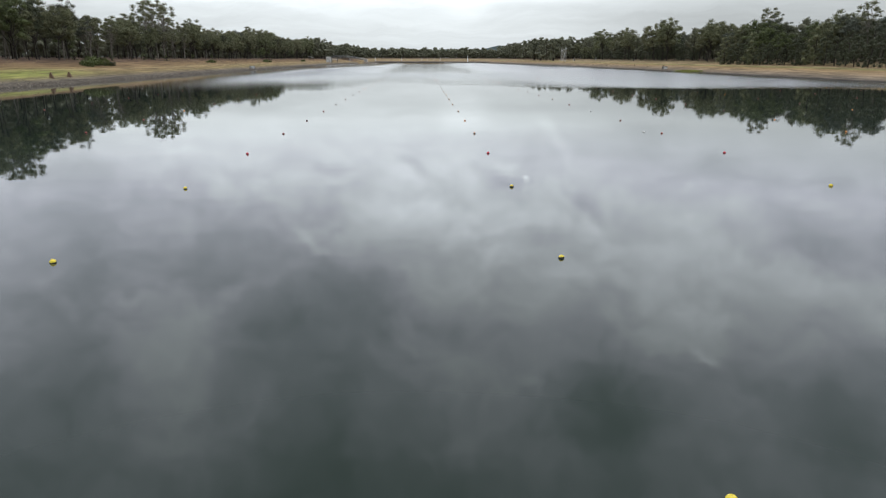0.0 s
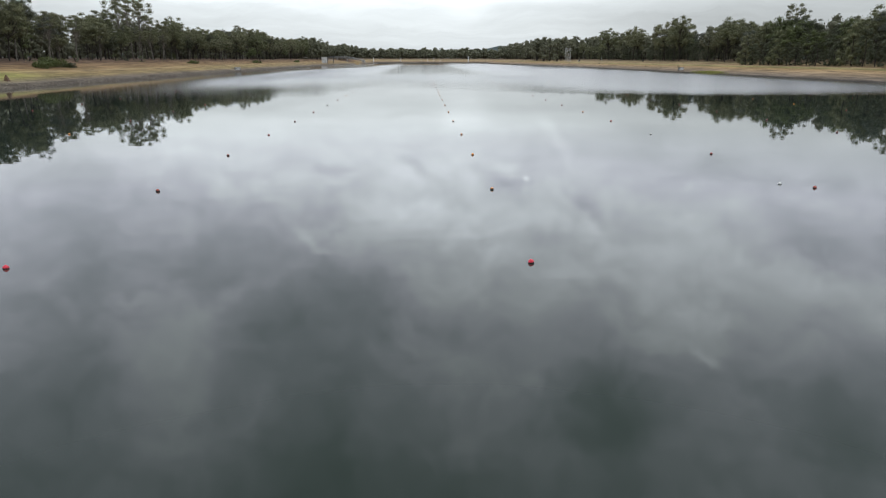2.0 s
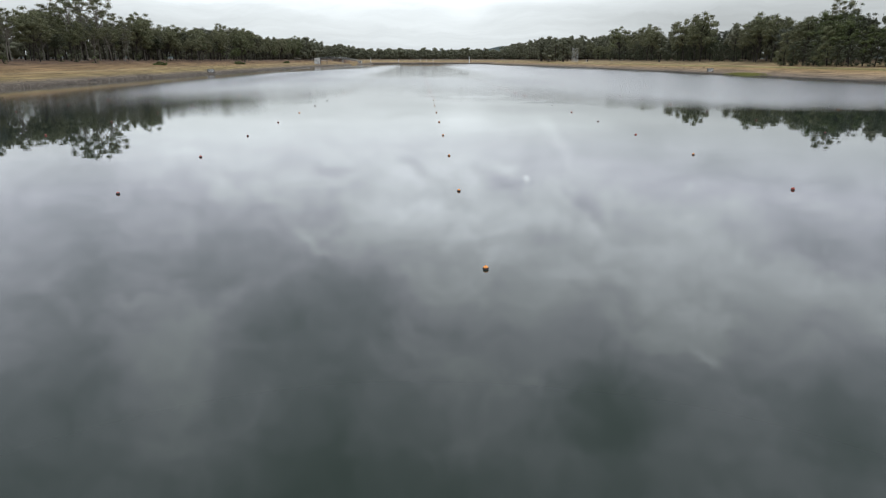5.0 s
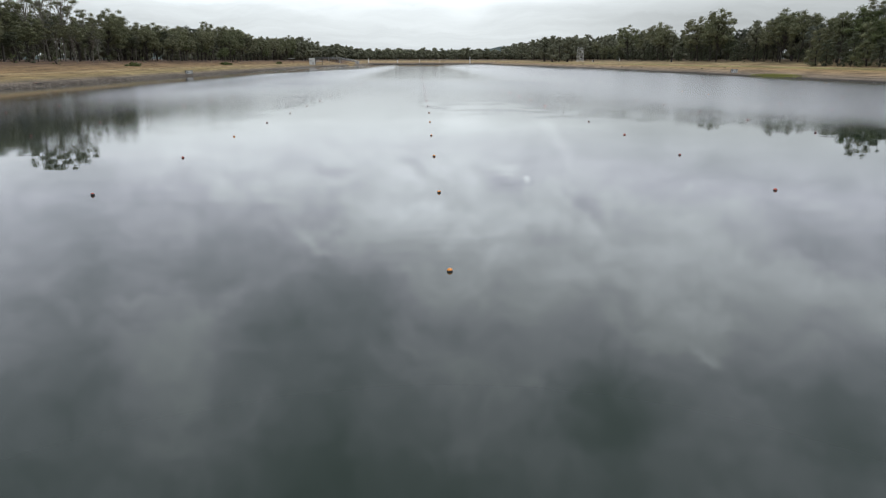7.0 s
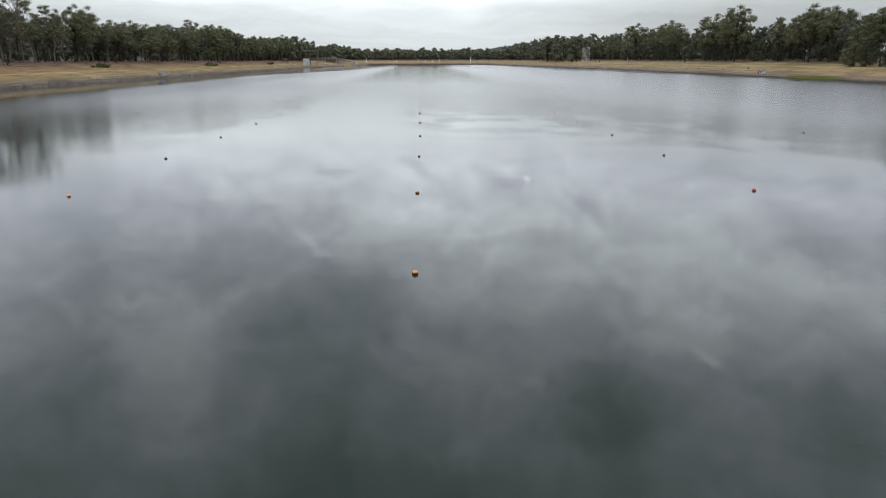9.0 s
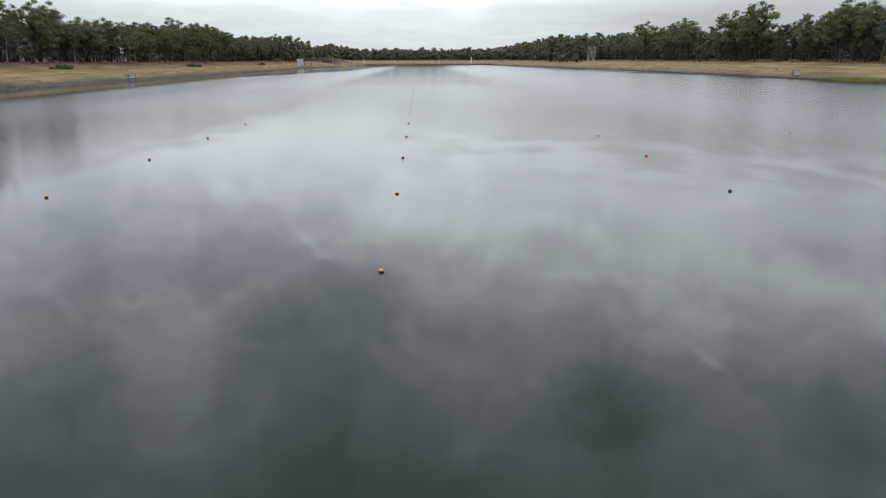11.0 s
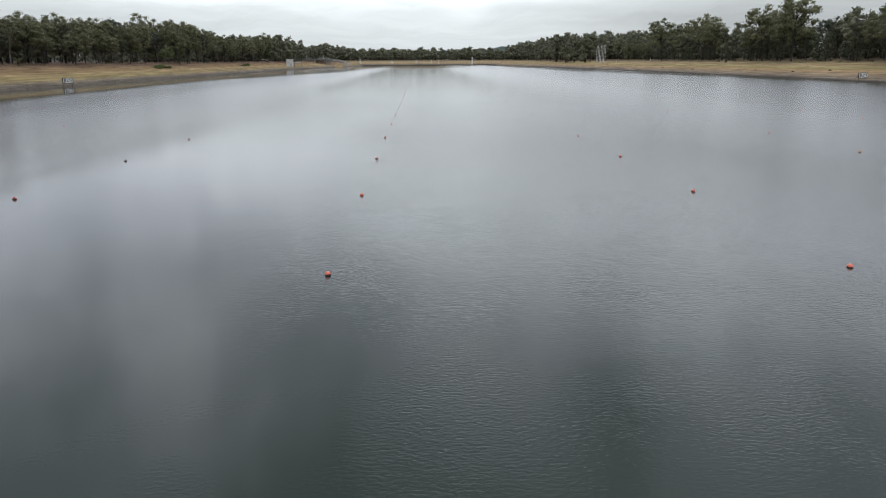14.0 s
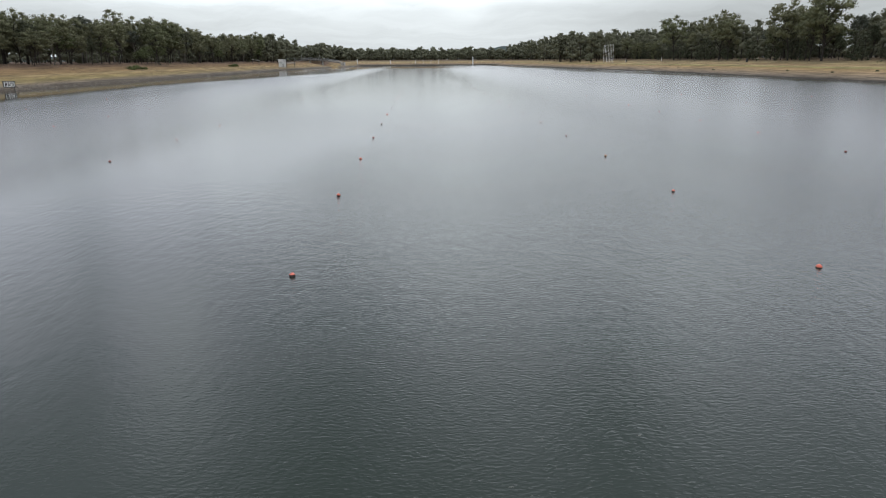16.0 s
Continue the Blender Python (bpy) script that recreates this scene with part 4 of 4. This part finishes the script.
# ================= lane buoys =================


def buoy_model(mat, label):
    root = new("lane_buoy")
    tagged(root, label, "buoy", "lane marker buoys")
    bm = bmesh.new()
    bmesh.ops.create_uvsphere(bm, u_segments=16, v_segments=9, radius=0.079)
    bmesh.ops.scale(bm, vec=(1, 1, 0.92), verts=bm.verts)
    for f in bm.faces:
        f.smooth = True
    part("ball", bm, mat, root)
    vs, fs = [], []
    ring = [(math.cos(2 * math.pi * k / 14) * 0.080, math.sin(2 * math.pi * k / 14) * 0.080, 0.0) for k in range(15)]
    v2, f2 = tube(ring, [0.0035] * 15, 3)
    part("seam", mesh_from("seam", v2, f2, "drain_dark", True), None, root)
    part("rope_eye", rod(0.012, 0.010, (0, 0, 0.068), (0, 0, 0.081), 8), mat, root)
    return root


BUOYS = {
    "yellow": buoy_model("buoy_yellow", "round yellow plastic lane buoy floating on the lake"),
    "red": buoy_model("buoy_red", "round red plastic lane buoy floating on the lake"),
    "orange": buoy_model("buoy_orange", "round orange plastic lane buoy floating on the lake"),
    "crimson": buoy_model("buoy_crimson", "round faded red plastic lane buoy floating on the lake"),
    "salmon": buoy_model("buoy_salmon", "round sun-faded red lane buoy floating on ruffled water"),
    "white": buoy_model("buoy_white", "round white plastic lane buoy floating on the lake"),
}
LANE, PITCH = 13.5, 10.0
LINE_SWAY = [(6, -0.14), (26, -0.07), (46, 0), (66, 0.0), (76, -0.09), (86, -0.05), (116, 0), (136, 0.12), (166, 0.09), (186, 0)]
LINE_DRIFT = [(6, 0.05), (16, 0.05), (26, 0.12), (36, 0.08), (46, 0.03), (66, 0.05), (76, 0.14), (86, 0.09), (96, 0.04), (106, 0), (126, 0.22), (136, 0.1), (146, 0)]
brnd = random.Random(3)


def lane_point(k, row):
    """Where the buoy of lane line k in that row floats."""
    a = max(0, abs(k) - 1)
    y = 16.0 + PITCH * row
    sway = float(smooth_list(y, LINE_SWAY)) if k == 0 else 0.0
    drift = float(smooth_list(y, LINE_DRIFT)) if k == 0 else 0.0
    return (LANE * k * (1 + 0.019 * a) + sway, y + 0.7 * a ** 1.6 + drift)


def buoy_colour(k, row):
    if (k, row) == (1, 5):
        return "white"
    if row <= 1:
        return "yellow"
    if row == 2:
        return "red"
    if k in (0, 1) and 13 <= row <= 17:
        return "salmon"
    if row > 17 and (k + row) % 3 == 0:
        return "salmon"
    return "orange" if brnd.random() < (0.92 if k == 0 and row < 18 else 0.0 if row > 19 else 0.05 if k == 1 and row > 10 else 0.4 if k == 1 else 0.2) else "crimson"


floating, far_balls = set(), []
spots = [(12.5, 46.9, "white")]
for row in range(-3, 29):
    for k in range(-3, 7):
        x, y = lane_point(k, row)
        colour = buoy_colour(k, row)
        if row <= 24:
            spots.append((x, y, colour))
        else:
            far_balls.append((x, y))
for x, y, colour in spots:
    m = pose(x, y, 0.018 + brnd.uniform(-0.006, 0.008), brnd.uniform(-9, 9), brnd.uniform(-9, 9), brnd.uniform(0, 360)) @ Matrix.Scale(brnd.uniform(0.92, 1.06) * (1.0 if y < 190 else 0.95), 4)
    if colour in floating:
        copy_thing(BUOYS[colour], m)
    else:
        floating.add(colour)
        BUOYS[colour].matrix_basis = m
bv, bf = [], []
for x, y in far_balls:
    o = len(bv)
    for a, z in ((0.034, 0.06), (0.058, 0.025), (0.048, -0.03)):
        bv += [(x + a * math.cos(1.0472 * i), y + a * math.sin(1.0472 * i), z) for i in range(6)]
    bf += [tuple(o + i for i in range(6))]
    bf += [(o + 6 * j + i, o + 6 * (j + 1) + i, o + 6 * (j + 1) + (i + 1) % 6, o + 6 * j + (i + 1) % 6) for j in range(2) for i in range(6)]
tagged(new("far_lane_buoys", mesh_from("far_lane_buoys", bv, bf, "far_buoy")), "far rows of small orange lane buoys", "buoy", kind="stuff")

# ================= things on the banks =================


def digits_mesh(text, size):
    cu = bpy.data.curves.new("digits", "FONT")
    cu.body, cu.size, cu.extrude, cu.align_x, cu.align_y = text, size, 0.012, "CENTER", "CENTER"
    cu.offset = 0.035
    ob = bpy.data.objects.new("digits", cu)
    scene.collection.objects.link(ob)
    bpy.context.view_layer.update()
    me = bpy.data.meshes.new_from_object(ob.evaluated_get(bpy.context.evaluated_depsgraph_get()))
    bpy.data.objects.remove(ob)
    me.materials.clear()
    me.materials.append(MATS["white_paint"])
    return me


def distance_board(x, y, base, mid, turn):
    """A black board with white figures on two posts at the water's edge."""
    root = tagged(new("distance_board"), "black distance board with white figures 1250 at the water's edge", "sign", "distance boards")
    root.matrix_basis = pose(x, y, base, 0, 0, turn)
    h = mid - base
    for s in (-0.95, 0.95):
        part("post", rod(0.06, 0.06, (s, 0.10, -0.6), (s, 0.10, h + 0.5), 8), "dark_steel", root)
        part("brace", rod(0.035, 0.035, (s, 0.12, h + 0.2), (s, 1.1, 0.1), 6), "dark_steel", root)
    board = part("board", box((2.55, 0.06, 1.12), (0, 0, h), bevel=0.015), "board_black", root)
    part("cap", box((2.75, 0.30, 0.05), (0, 0.08, h + 0.60)), "dark_steel", root)
    for i, c in enumerate("1250"):
        d = part("figure", digits_mesh(c, 1.34), None, board, "white painted figure")
        d.matrix_basis = pose(-0.90 + 0.60 * i, -0.045, h - 0.02, 90, 0, 0)
    return root


distance_board(-75.7, 291.7, 0.16, 1.16, -8)
distance_board(103.2, 289.8, 0.30, 1.36, 10)


def lane_aim_marker(x, y):
    """A small brown A-shaped marker of two boards on the bank's crest."""
    z = ground_z(x, y)
    root = tagged(new("bank_marker"), "small brown triangular timber marker on the stony bank crest", "marker", "triangular bank markers")
    root.matrix_basis = pose(x, y, z - 0.03, 0, 0, -14)
    bm = bmesh.new()
    fr = [bm.verts.new(p) for p in ((-0.50, -0.16, 0), (0.50, -0.16, 0), (0.10, -0.05, 1.15), (-0.10, -0.05, 1.15))]
    bk = [bm.verts.new(p) for p in ((-0.50, 0.30, 0), (0.50, 0.30, 0), (0.10, 0.08, 1.15), (-0.10, 0.08, 1.15))]
    bm.faces.new(fr)
    bm.faces.new(bk[::-1])
    for i in range(4):
        bm.faces.new((fr[(i + 1) % 4], fr[i], bk[i], bk[(i + 1) % 4]))
    bmesh.ops.recalc_face_normals(bm, faces=bm.faces[:])
    bmesh.ops.bevel(bm, geom=bm.edges[:], offset=0.02, segments=1, affect="EDGES")
    part("body", bm, "rust_brown", root)
    part("side_board", rod(0.05, 0.05, (-0.56, -0.18, 0), (-0.08, -0.09, 1.22), 6), "timber", root)
    part("side_board", rod(0.05, 0.05, (0.56, -0.18, 0), (0.08, -0.09, 1.22), 6), "timber", root)


lane_aim_marker(-78.6, 145.5)
lane_aim_marker(-78.8, 138.8)


def drain_outlet(x, y, turn):
    root = tagged(new("drain_outlet"), "dark concrete drain outlet set in the stony bank", "drain", "drain outlets")
    root.matrix_basis = pose(x, y, 0.0, 0, 0, turn)
    part("headwall", box((0.35, 2.0, 0.75), (0, 0, 0.26), bevel=0.12), "drain_dark", root)
    part("cover", box((0.9, 1.6, 0.12), (-0.35, 0, 0.62), (0, 14, 0), bevel=0.05), "rust_brown", root)
    for s in (-0.9, 0.9):
        part("wing_wall", box((0.9, 0.18, 0.5), (0.3, s, 0.12), (0, 18, 0), bevel=0.03), "drain_dark", root)
    part("pipe", rod(0.24, 0.24, (-0.3, 0, 0.30), (0.30, 0, 0.30), 14), "drain_dark", root)


drain_outlet(-76.2, 206.0, 0)


def flagpole_model():
    root = tagged(new("flagpole"), "tall bare white flagpole on the grassy bank", "flagpole", "row of flagpoles")
    part("base", rod(0.22, 0.18, (0, 0, -0.3), (0, 0, 0.25), 12), "concrete", root)
    part("pole", rod(0.10, 0.06, (0, 0, 0.25), (0, 0, 10.3), 10), "white_paint", root)
    part("finial", rod(0.10, 0.03, (0, 0, 10.3), (0, 0, 10.55), 10), "white_paint", root)
    return root


pole = flagpole_model()
for i in range(7):
    x, y = 119.0 + 0.15 * i, 562.0 + 4.0 * i
    m = pose(x, y, ground_z(x, y) - 0.02)
    if i == 0:
        pole.matrix_basis = m
    else:
        copy_thing(pole, m)


def thin_post(x, y, high, wide, label, mat="white_paint"):
    z = max(ground_z(x, y), -0.5)
    root = tagged(new("marker_post"), label, "post", "marker posts on the shore")
    root.matrix_basis = pose(x, y, z - 0.05)
    part("footing", box((wide * 1.8, wide * 1.8, 0.3), (0, 0, 0.1)), "concrete", root)
    part("shaft", box((wide, wide, high), (0, 0, high / 2), bevel=0.03), mat, root)
    part("cap", box((wide * 1.3, wide * 1.3, 0.12), (0, 0, high + 0.06)), mat, root)


thin_post(54, 806, 7.0, 0.8, "tall white alignment post at the far shore")
for i in range(4):
    thin_post(-1.0 + 7.4 * i, 808, 3.8 if i != 1 else 3.2, 0.22, "white marker post on the far shore")
for x, y, h in ((-56, 803, 5.0), (-25, 807, 3.2)):
    thin_post(x, y, h, 0.5, "white marker post beside the far water")
for x, y, h in ((133, 519, 1.9), (122, 546, 1.3), (128, 686, 2.2), (131, 673, 2.4), (118, 671, 1.2)):
    thin_post(x, y, h, 0.22, "white sign post at the edge of the trees")


def bin_model(x, y):
    root = tagged(new("park_bin"), "dark park bin standing on dry grass", "bin", "park bins")
    root.matrix_basis = pose(x, y, ground_z(x, y) - 0.03)
    part("body", rod(0.38, 0.42, (0, 0, 0), (0, 0, 1.15), 14), "dark_steel", root)
    part("lid", rod(0.46, 0.30, (0, 0, 1.15), (0, 0, 1.42), 14), "dark_steel", root)


bin_model(123.5, 550)
bin_model(131, 420)


def alignment_hut(x, y):
    """A pale concrete block with an open steel frame and a deck beside it."""
    z = ground_z(x, y)
    root = tagged(new("alignment_hut"), "pale concrete hut with an open frame on the bank", "hut")
    root.matrix_basis = pose(x, y, z - 0.1, 0, 0, 10)
    part("base_wall", box((4.2, 5.0, 4.4), (0, 0, 2.2), bevel=0.06), "pale_concrete", root)
    part("roof", box((4.8, 5.6, 0.25), (0, 0, 4.55), bevel=0.03), "white_paint", root)
    part("deck", box((5.5, 4.6, 0.25), (5.0, 0, 2.6), bevel=0.02), "pale_concrete", root)
    for px in (2.6, 7.4):
        for py in (-2, 2):
            part("column", box((0.28, 0.28, 5.4), (px, py, 2.7)), "dark_steel", root)
    for py in (-2, 2):
        part("beam", box((5.1, 0.28, 0.3), (5.0, py, 5.4)), "dark_steel", root)
    part("door", box((1.0, 0.08, 2.1), (0.6, -2.53, 1.15), bevel=0.01), "concrete", root)
    part("window_pane", box((1.6, 0.06, 0.9), (-0.9, -2.53, 2.9)), "steel", root)


alignment_hut(-80.5, 574.0)


def picnic_table(x, y):
    z = ground_z(x, y)
    root = tagged(new("picnic_shelter"), "small dark picnic shelter with a pale roof on the bank", "shelter")
    root.matrix_basis = pose(x, y, z, 0, 0, 20)
    part("roof", box((4.2, 3.0, 0.16), (0, 0, 2.7), (0, 6, 0)), "white_paint", root)
    for px in (-1.7, 1.7):
        for py in (-1.1, 1.1):
            part("post", rod(0.07, 0.07, (px, py, -0.3), (px, py, 2.62), 8), "dark_steel", root)
    part("table_top", box((1.9, 0.8, 0.07), (0, 0, 0.76), bevel=0.01), "timber", root)
    part("trestle", box((0.1, 0.7, 0.75), (-0.6, 0, 0.36)), "timber", root)
    part("trestle", box((0.1, 0.7, 0.75), (0.6, 0, 0.36)), "timber", root)
    for py in (-0.75, 0.75):
        part("bench", box((1.9, 0.3, 0.06), (0, py, 0.46)), "timber", root)


picnic_table(-93.0, 560.0)


def footbridge():
    """A low arched timber footbridge over the side channel."""
    root = tagged(new("footbridge"), "long low arched footbridge with grey rails over a side channel", "bridge")
    y0, y1 = -27.0, 27.0
    root.matrix_basis = pose(-90.0, 738.0, 0, 0, 0, 84)
    n = 24

    def height(f):
        return 3.6 + 3.0 * math.sin(math.pi * f)

    def ribbon(x_a, x_b, low, high):
        vs, fs = [], []
        for i in range(n + 1):
            f = i / n
            yy, zz = y0 + (y1 - y0) * f, height(f)
            vs += [(x_a, yy, zz + low), (x_b, yy, zz + low), (x_b, yy, zz + high), (x_a, yy, zz + high)]
        for i in range(n):
            a = 4 * i
            for k in range(4):
                fs.append((a + k, a + (k + 1) % 4, a + 4 + (k + 1) % 4, a + 4 + k))
        fs += [(0, 1, 2, 3), (4 * n + 3, 4 * n + 2, 4 * n + 1, 4 * n)]
        return vs, fs

    v, f = ribbon(-1.6, 1.6, -0.35, 0.0)
    part("deck", mesh_from("deck", v, f, "grey_timber"), None, root)
    for s in (-1.6, 1.6):
        v, f = ribbon(s - 0.12, s + 0.12, -0.9, -0.25)
        part("girder", mesh_from("girder", v, f, "grey_timber"), None, root)
        for rail in (0.55, 1.1):
            v, f = ribbon(s - 0.05, s + 0.05, rail - 0.06, rail + 0.06)
            part("rail", mesh_from("rail", v, f, "steel"), None, root)
        for i in range(0, n + 1, 2):
            fr = i / n
            yy, zz = y0 + (y1 - y0) * fr, height(fr)
            part("rail_post", box((0.1, 0.1, 1.15), (s, yy, zz + 0.55)), "steel", root)
    for fr in (0.3, 0.5, 0.7):
        yy, zz = y0 + (y1 - y0) * fr, height(fr)
        for s in (-1.2, 1.2):
            part("pier", rod(0.3, 0.3, (s, yy, -1.6), (s, yy, zz - 0.3), 12), "concrete", root)
    for fr in (0.36, 0.64):
        yy, zz = y0 + (y1 - y0) * fr, height(fr)
        part("lamp_post", rod(0.09, 0.07, (1.6, yy, zz), (1.6, yy, zz + 3.6), 8), "white_paint", root)
    for yy, s in ((y0, -1), (y1, 1)):
        part("abutment", box((4.4, 3.0, 4.6), (0, yy + s * 1.2, 1.5), bevel=0.05), "concrete", root)


footbridge()

# ================= shrubs, reeds, stones =================


def shrub(x, y, long, wide, high, seed, mat, label):
    rng = np.random.default_rng(seed)
    z = ground_z(x, y)
    centres, radii = [], []
    for _ in range(int(6 + long * 4)):
        px, py = rng.uniform(-wide / 2, wide / 2), rng.uniform(-long / 2, long / 2)
        f = 1 - (2 * py / long) ** 2 * 0.7
        centres.append((px, py, high * rng.uniform(0.2, 0.75) * f))
        radii.append(rng.uniform(0.45, 0.8) * high * 0.62)
    root = tagged(new("shrub"), label, "shrub", "shrubs on the grassy bank")
    root.matrix_basis = pose(x, y, z - 0.05)
    part("foliage", quads_mesh("foliage", leaf_quads(rng, centres, radii, 170, 0.22, flat=0.8, droop=-0.3), mat), None, root)
    if long < 2:
        return
    v, f = [], []
    for c in centres[::2]:
        v2, f2 = tube([(0, c[1] * 0.7, -0.1), (c[0], c[1], c[2])], [0.04, 0.015], 4)
        f += [tuple(q + len(v) for q in t) for t in f2]
        v += v2
    part("stems", mesh_from("stems", v, f, "bark_dark"), None, root)


shrub(-92.0, 186.0, 13.0, 3.2, 2.5, 51, "shrub_leaves", "long low bright green shrub clump on dry grass")
shrub(-91.0, 193.5, 4.0, 2.4, 1.5, 52, "oak_leaves", "low dark green shrub on dry grass")
shrub(-92.5, 289.7, 11.0, 2.4, 1.4, 53, "shrub_leaves", "low spreading green shrub clump on dry grass")
shrub(-90.5, 387.0, 11.0, 2.6, 1.5, 54, "shrub_leaves", "low green shrub clump on dry grass")
shrub(-89.5, 500.0, 12.0, 2.6, 1.5, 55, "shrub_leaves", "low green shrub clump on the far bank")
for i, (x, y) in enumerate([(112.5, 330), (113, 352), (110, 395), (116, 318), (111, 430), (117, 455), (112, 520)]):
    shrub(x - 3, y, 1.0, 0.8, 0.38, 60 + i, "oak_leaves", "small dark tussock on the sandy bank")


def stones(name, label, y0, y1, edge, out, n, seed, sizes):
    """Loose stone facing on the bank, too many to count."""
    rng = np.random.default_rng(seed)
    base = np.array([(1, 0, 0), (0.4, 0.9, 0), (-0.7, 0.7, 0), (-0.9, -0.4, 0), (0.1, -1, 0), (0.5, 0.2, 0.8), (-0.4, 0.3, 0.75), (-0.1, -0.6, 0.7)])
    tris = [(0, 1, 5), (1, 2, 6), (1, 6, 5), (2, 3, 6), (3, 4, 7), (3, 7, 6), (4, 0, 7), (0, 5, 7), (5, 6, 7)]
    vs, fs = [], []
    for _ in range(n):
        y = rng.uniform(y0, y1)
        d = rng.uniform(*out)
        e = float(smooth_list(y, SHORE_L if edge < 0 else SHORE_R))
        x = e + edge * d
        z = ground_z(x, y)
        s = rng.uniform(*sizes) * rng.uniform(0.6, 1.0)
        w = rng.uniform(0, 6.28)
        c, t = math.cos(w), math.sin(w)
        p = base * (1 + rng.uniform(-0.25, 0.25, size=base.shape)) * s * np.array([1, 1, 0.8])
        o = len(vs)
        for q in p:
            vs.append((x + c * q[0] - t * q[1], y + t * q[0] + c * q[1], z + q[2] - 0.12 * s))
        fs += [tuple(o + k for k in tr) for tr in tris]
    return tagged(new(name, mesh_from(name, vs, fs, "rock_grey")), label, "stones", kind="stuff")


stones("bank_stones", "grey loose stones facing the bank at the water", 60, 420, -1, (-0.3, 1.7), 6400, 71, (0.08, 0.24))
stones("bank_rubble", "scattered small grey stones along the sandy bank", 110, 420, 1, (-0.2, 4.5), 900, 72, (0.08, 0.2))
stones("bank_gravel", "small stones scattered on the bank's crest", 60, 380, -1, (2.2, 5.0), 1000, 73, (0.08, 0.2))


def blades(name, label, spots, seed, high, mat):
    rng = np.random.default_rng(seed)
    p = np.array(spots)
    k = len(p)
    a = rng.uniform(0, 6.28, k)
    w = np.stack([np.cos(a), np.sin(a), np.zeros(k)], 1) * (0.04 + 0.05 * rng.random((k, 1)))
    h = high * rng.uniform(0.5, 1.2, size=(k, 1))
    lean = np.stack([rng.normal(size=k) * 0.3, rng.normal(size=k) * 0.3, np.ones(k)], 1) * h
    q = np.stack([p - w, p + w, p + lean + w * 0.2, p + lean - w * 0.2], axis=1)
    return tagged(new(name, quads_mesh(name, q.reshape(-1, 3), mat)), label, "grass", kind="stuff")


grnd = random.Random(9)
reeds = []
while len(reeds) < 3600:
    y = grnd.gauss(264, 5.5)
    x = float(smooth_list(y, SHORE_R)) + abs(grnd.gauss(1.9, 0.8))
    reeds.append((x, y, ground_z(x, y) - 0.03))
blades("reed_bed", "bright green low reeds at the water's edge", reeds, 81, 0.28, "reed_leaves")
tufts = []
while len(tufts) < 7000:
    if grnd.random() < 0.55:
        y = 100 + 320 * grnd.random() ** 1.3
        x = float(smooth_list(y, SHORE_L)) - grnd.uniform(4.5, 26)
    else:
        y = 130 + 330 * grnd.random() ** 1.2
        x = float(smooth_list(y, SHORE_R)) + grnd.uniform(6, 36)
    if noise.noise((x * 0.15, y * 0.08, 9.0)) > grnd.uniform(-0.5, 0.5):
        tufts.append((x, y, ground_z(x, y) - 0.02))
blades("dry_tufts", "dry yellow grass tufts on the banks", tufts, 82, 0.12, "dry_grass")
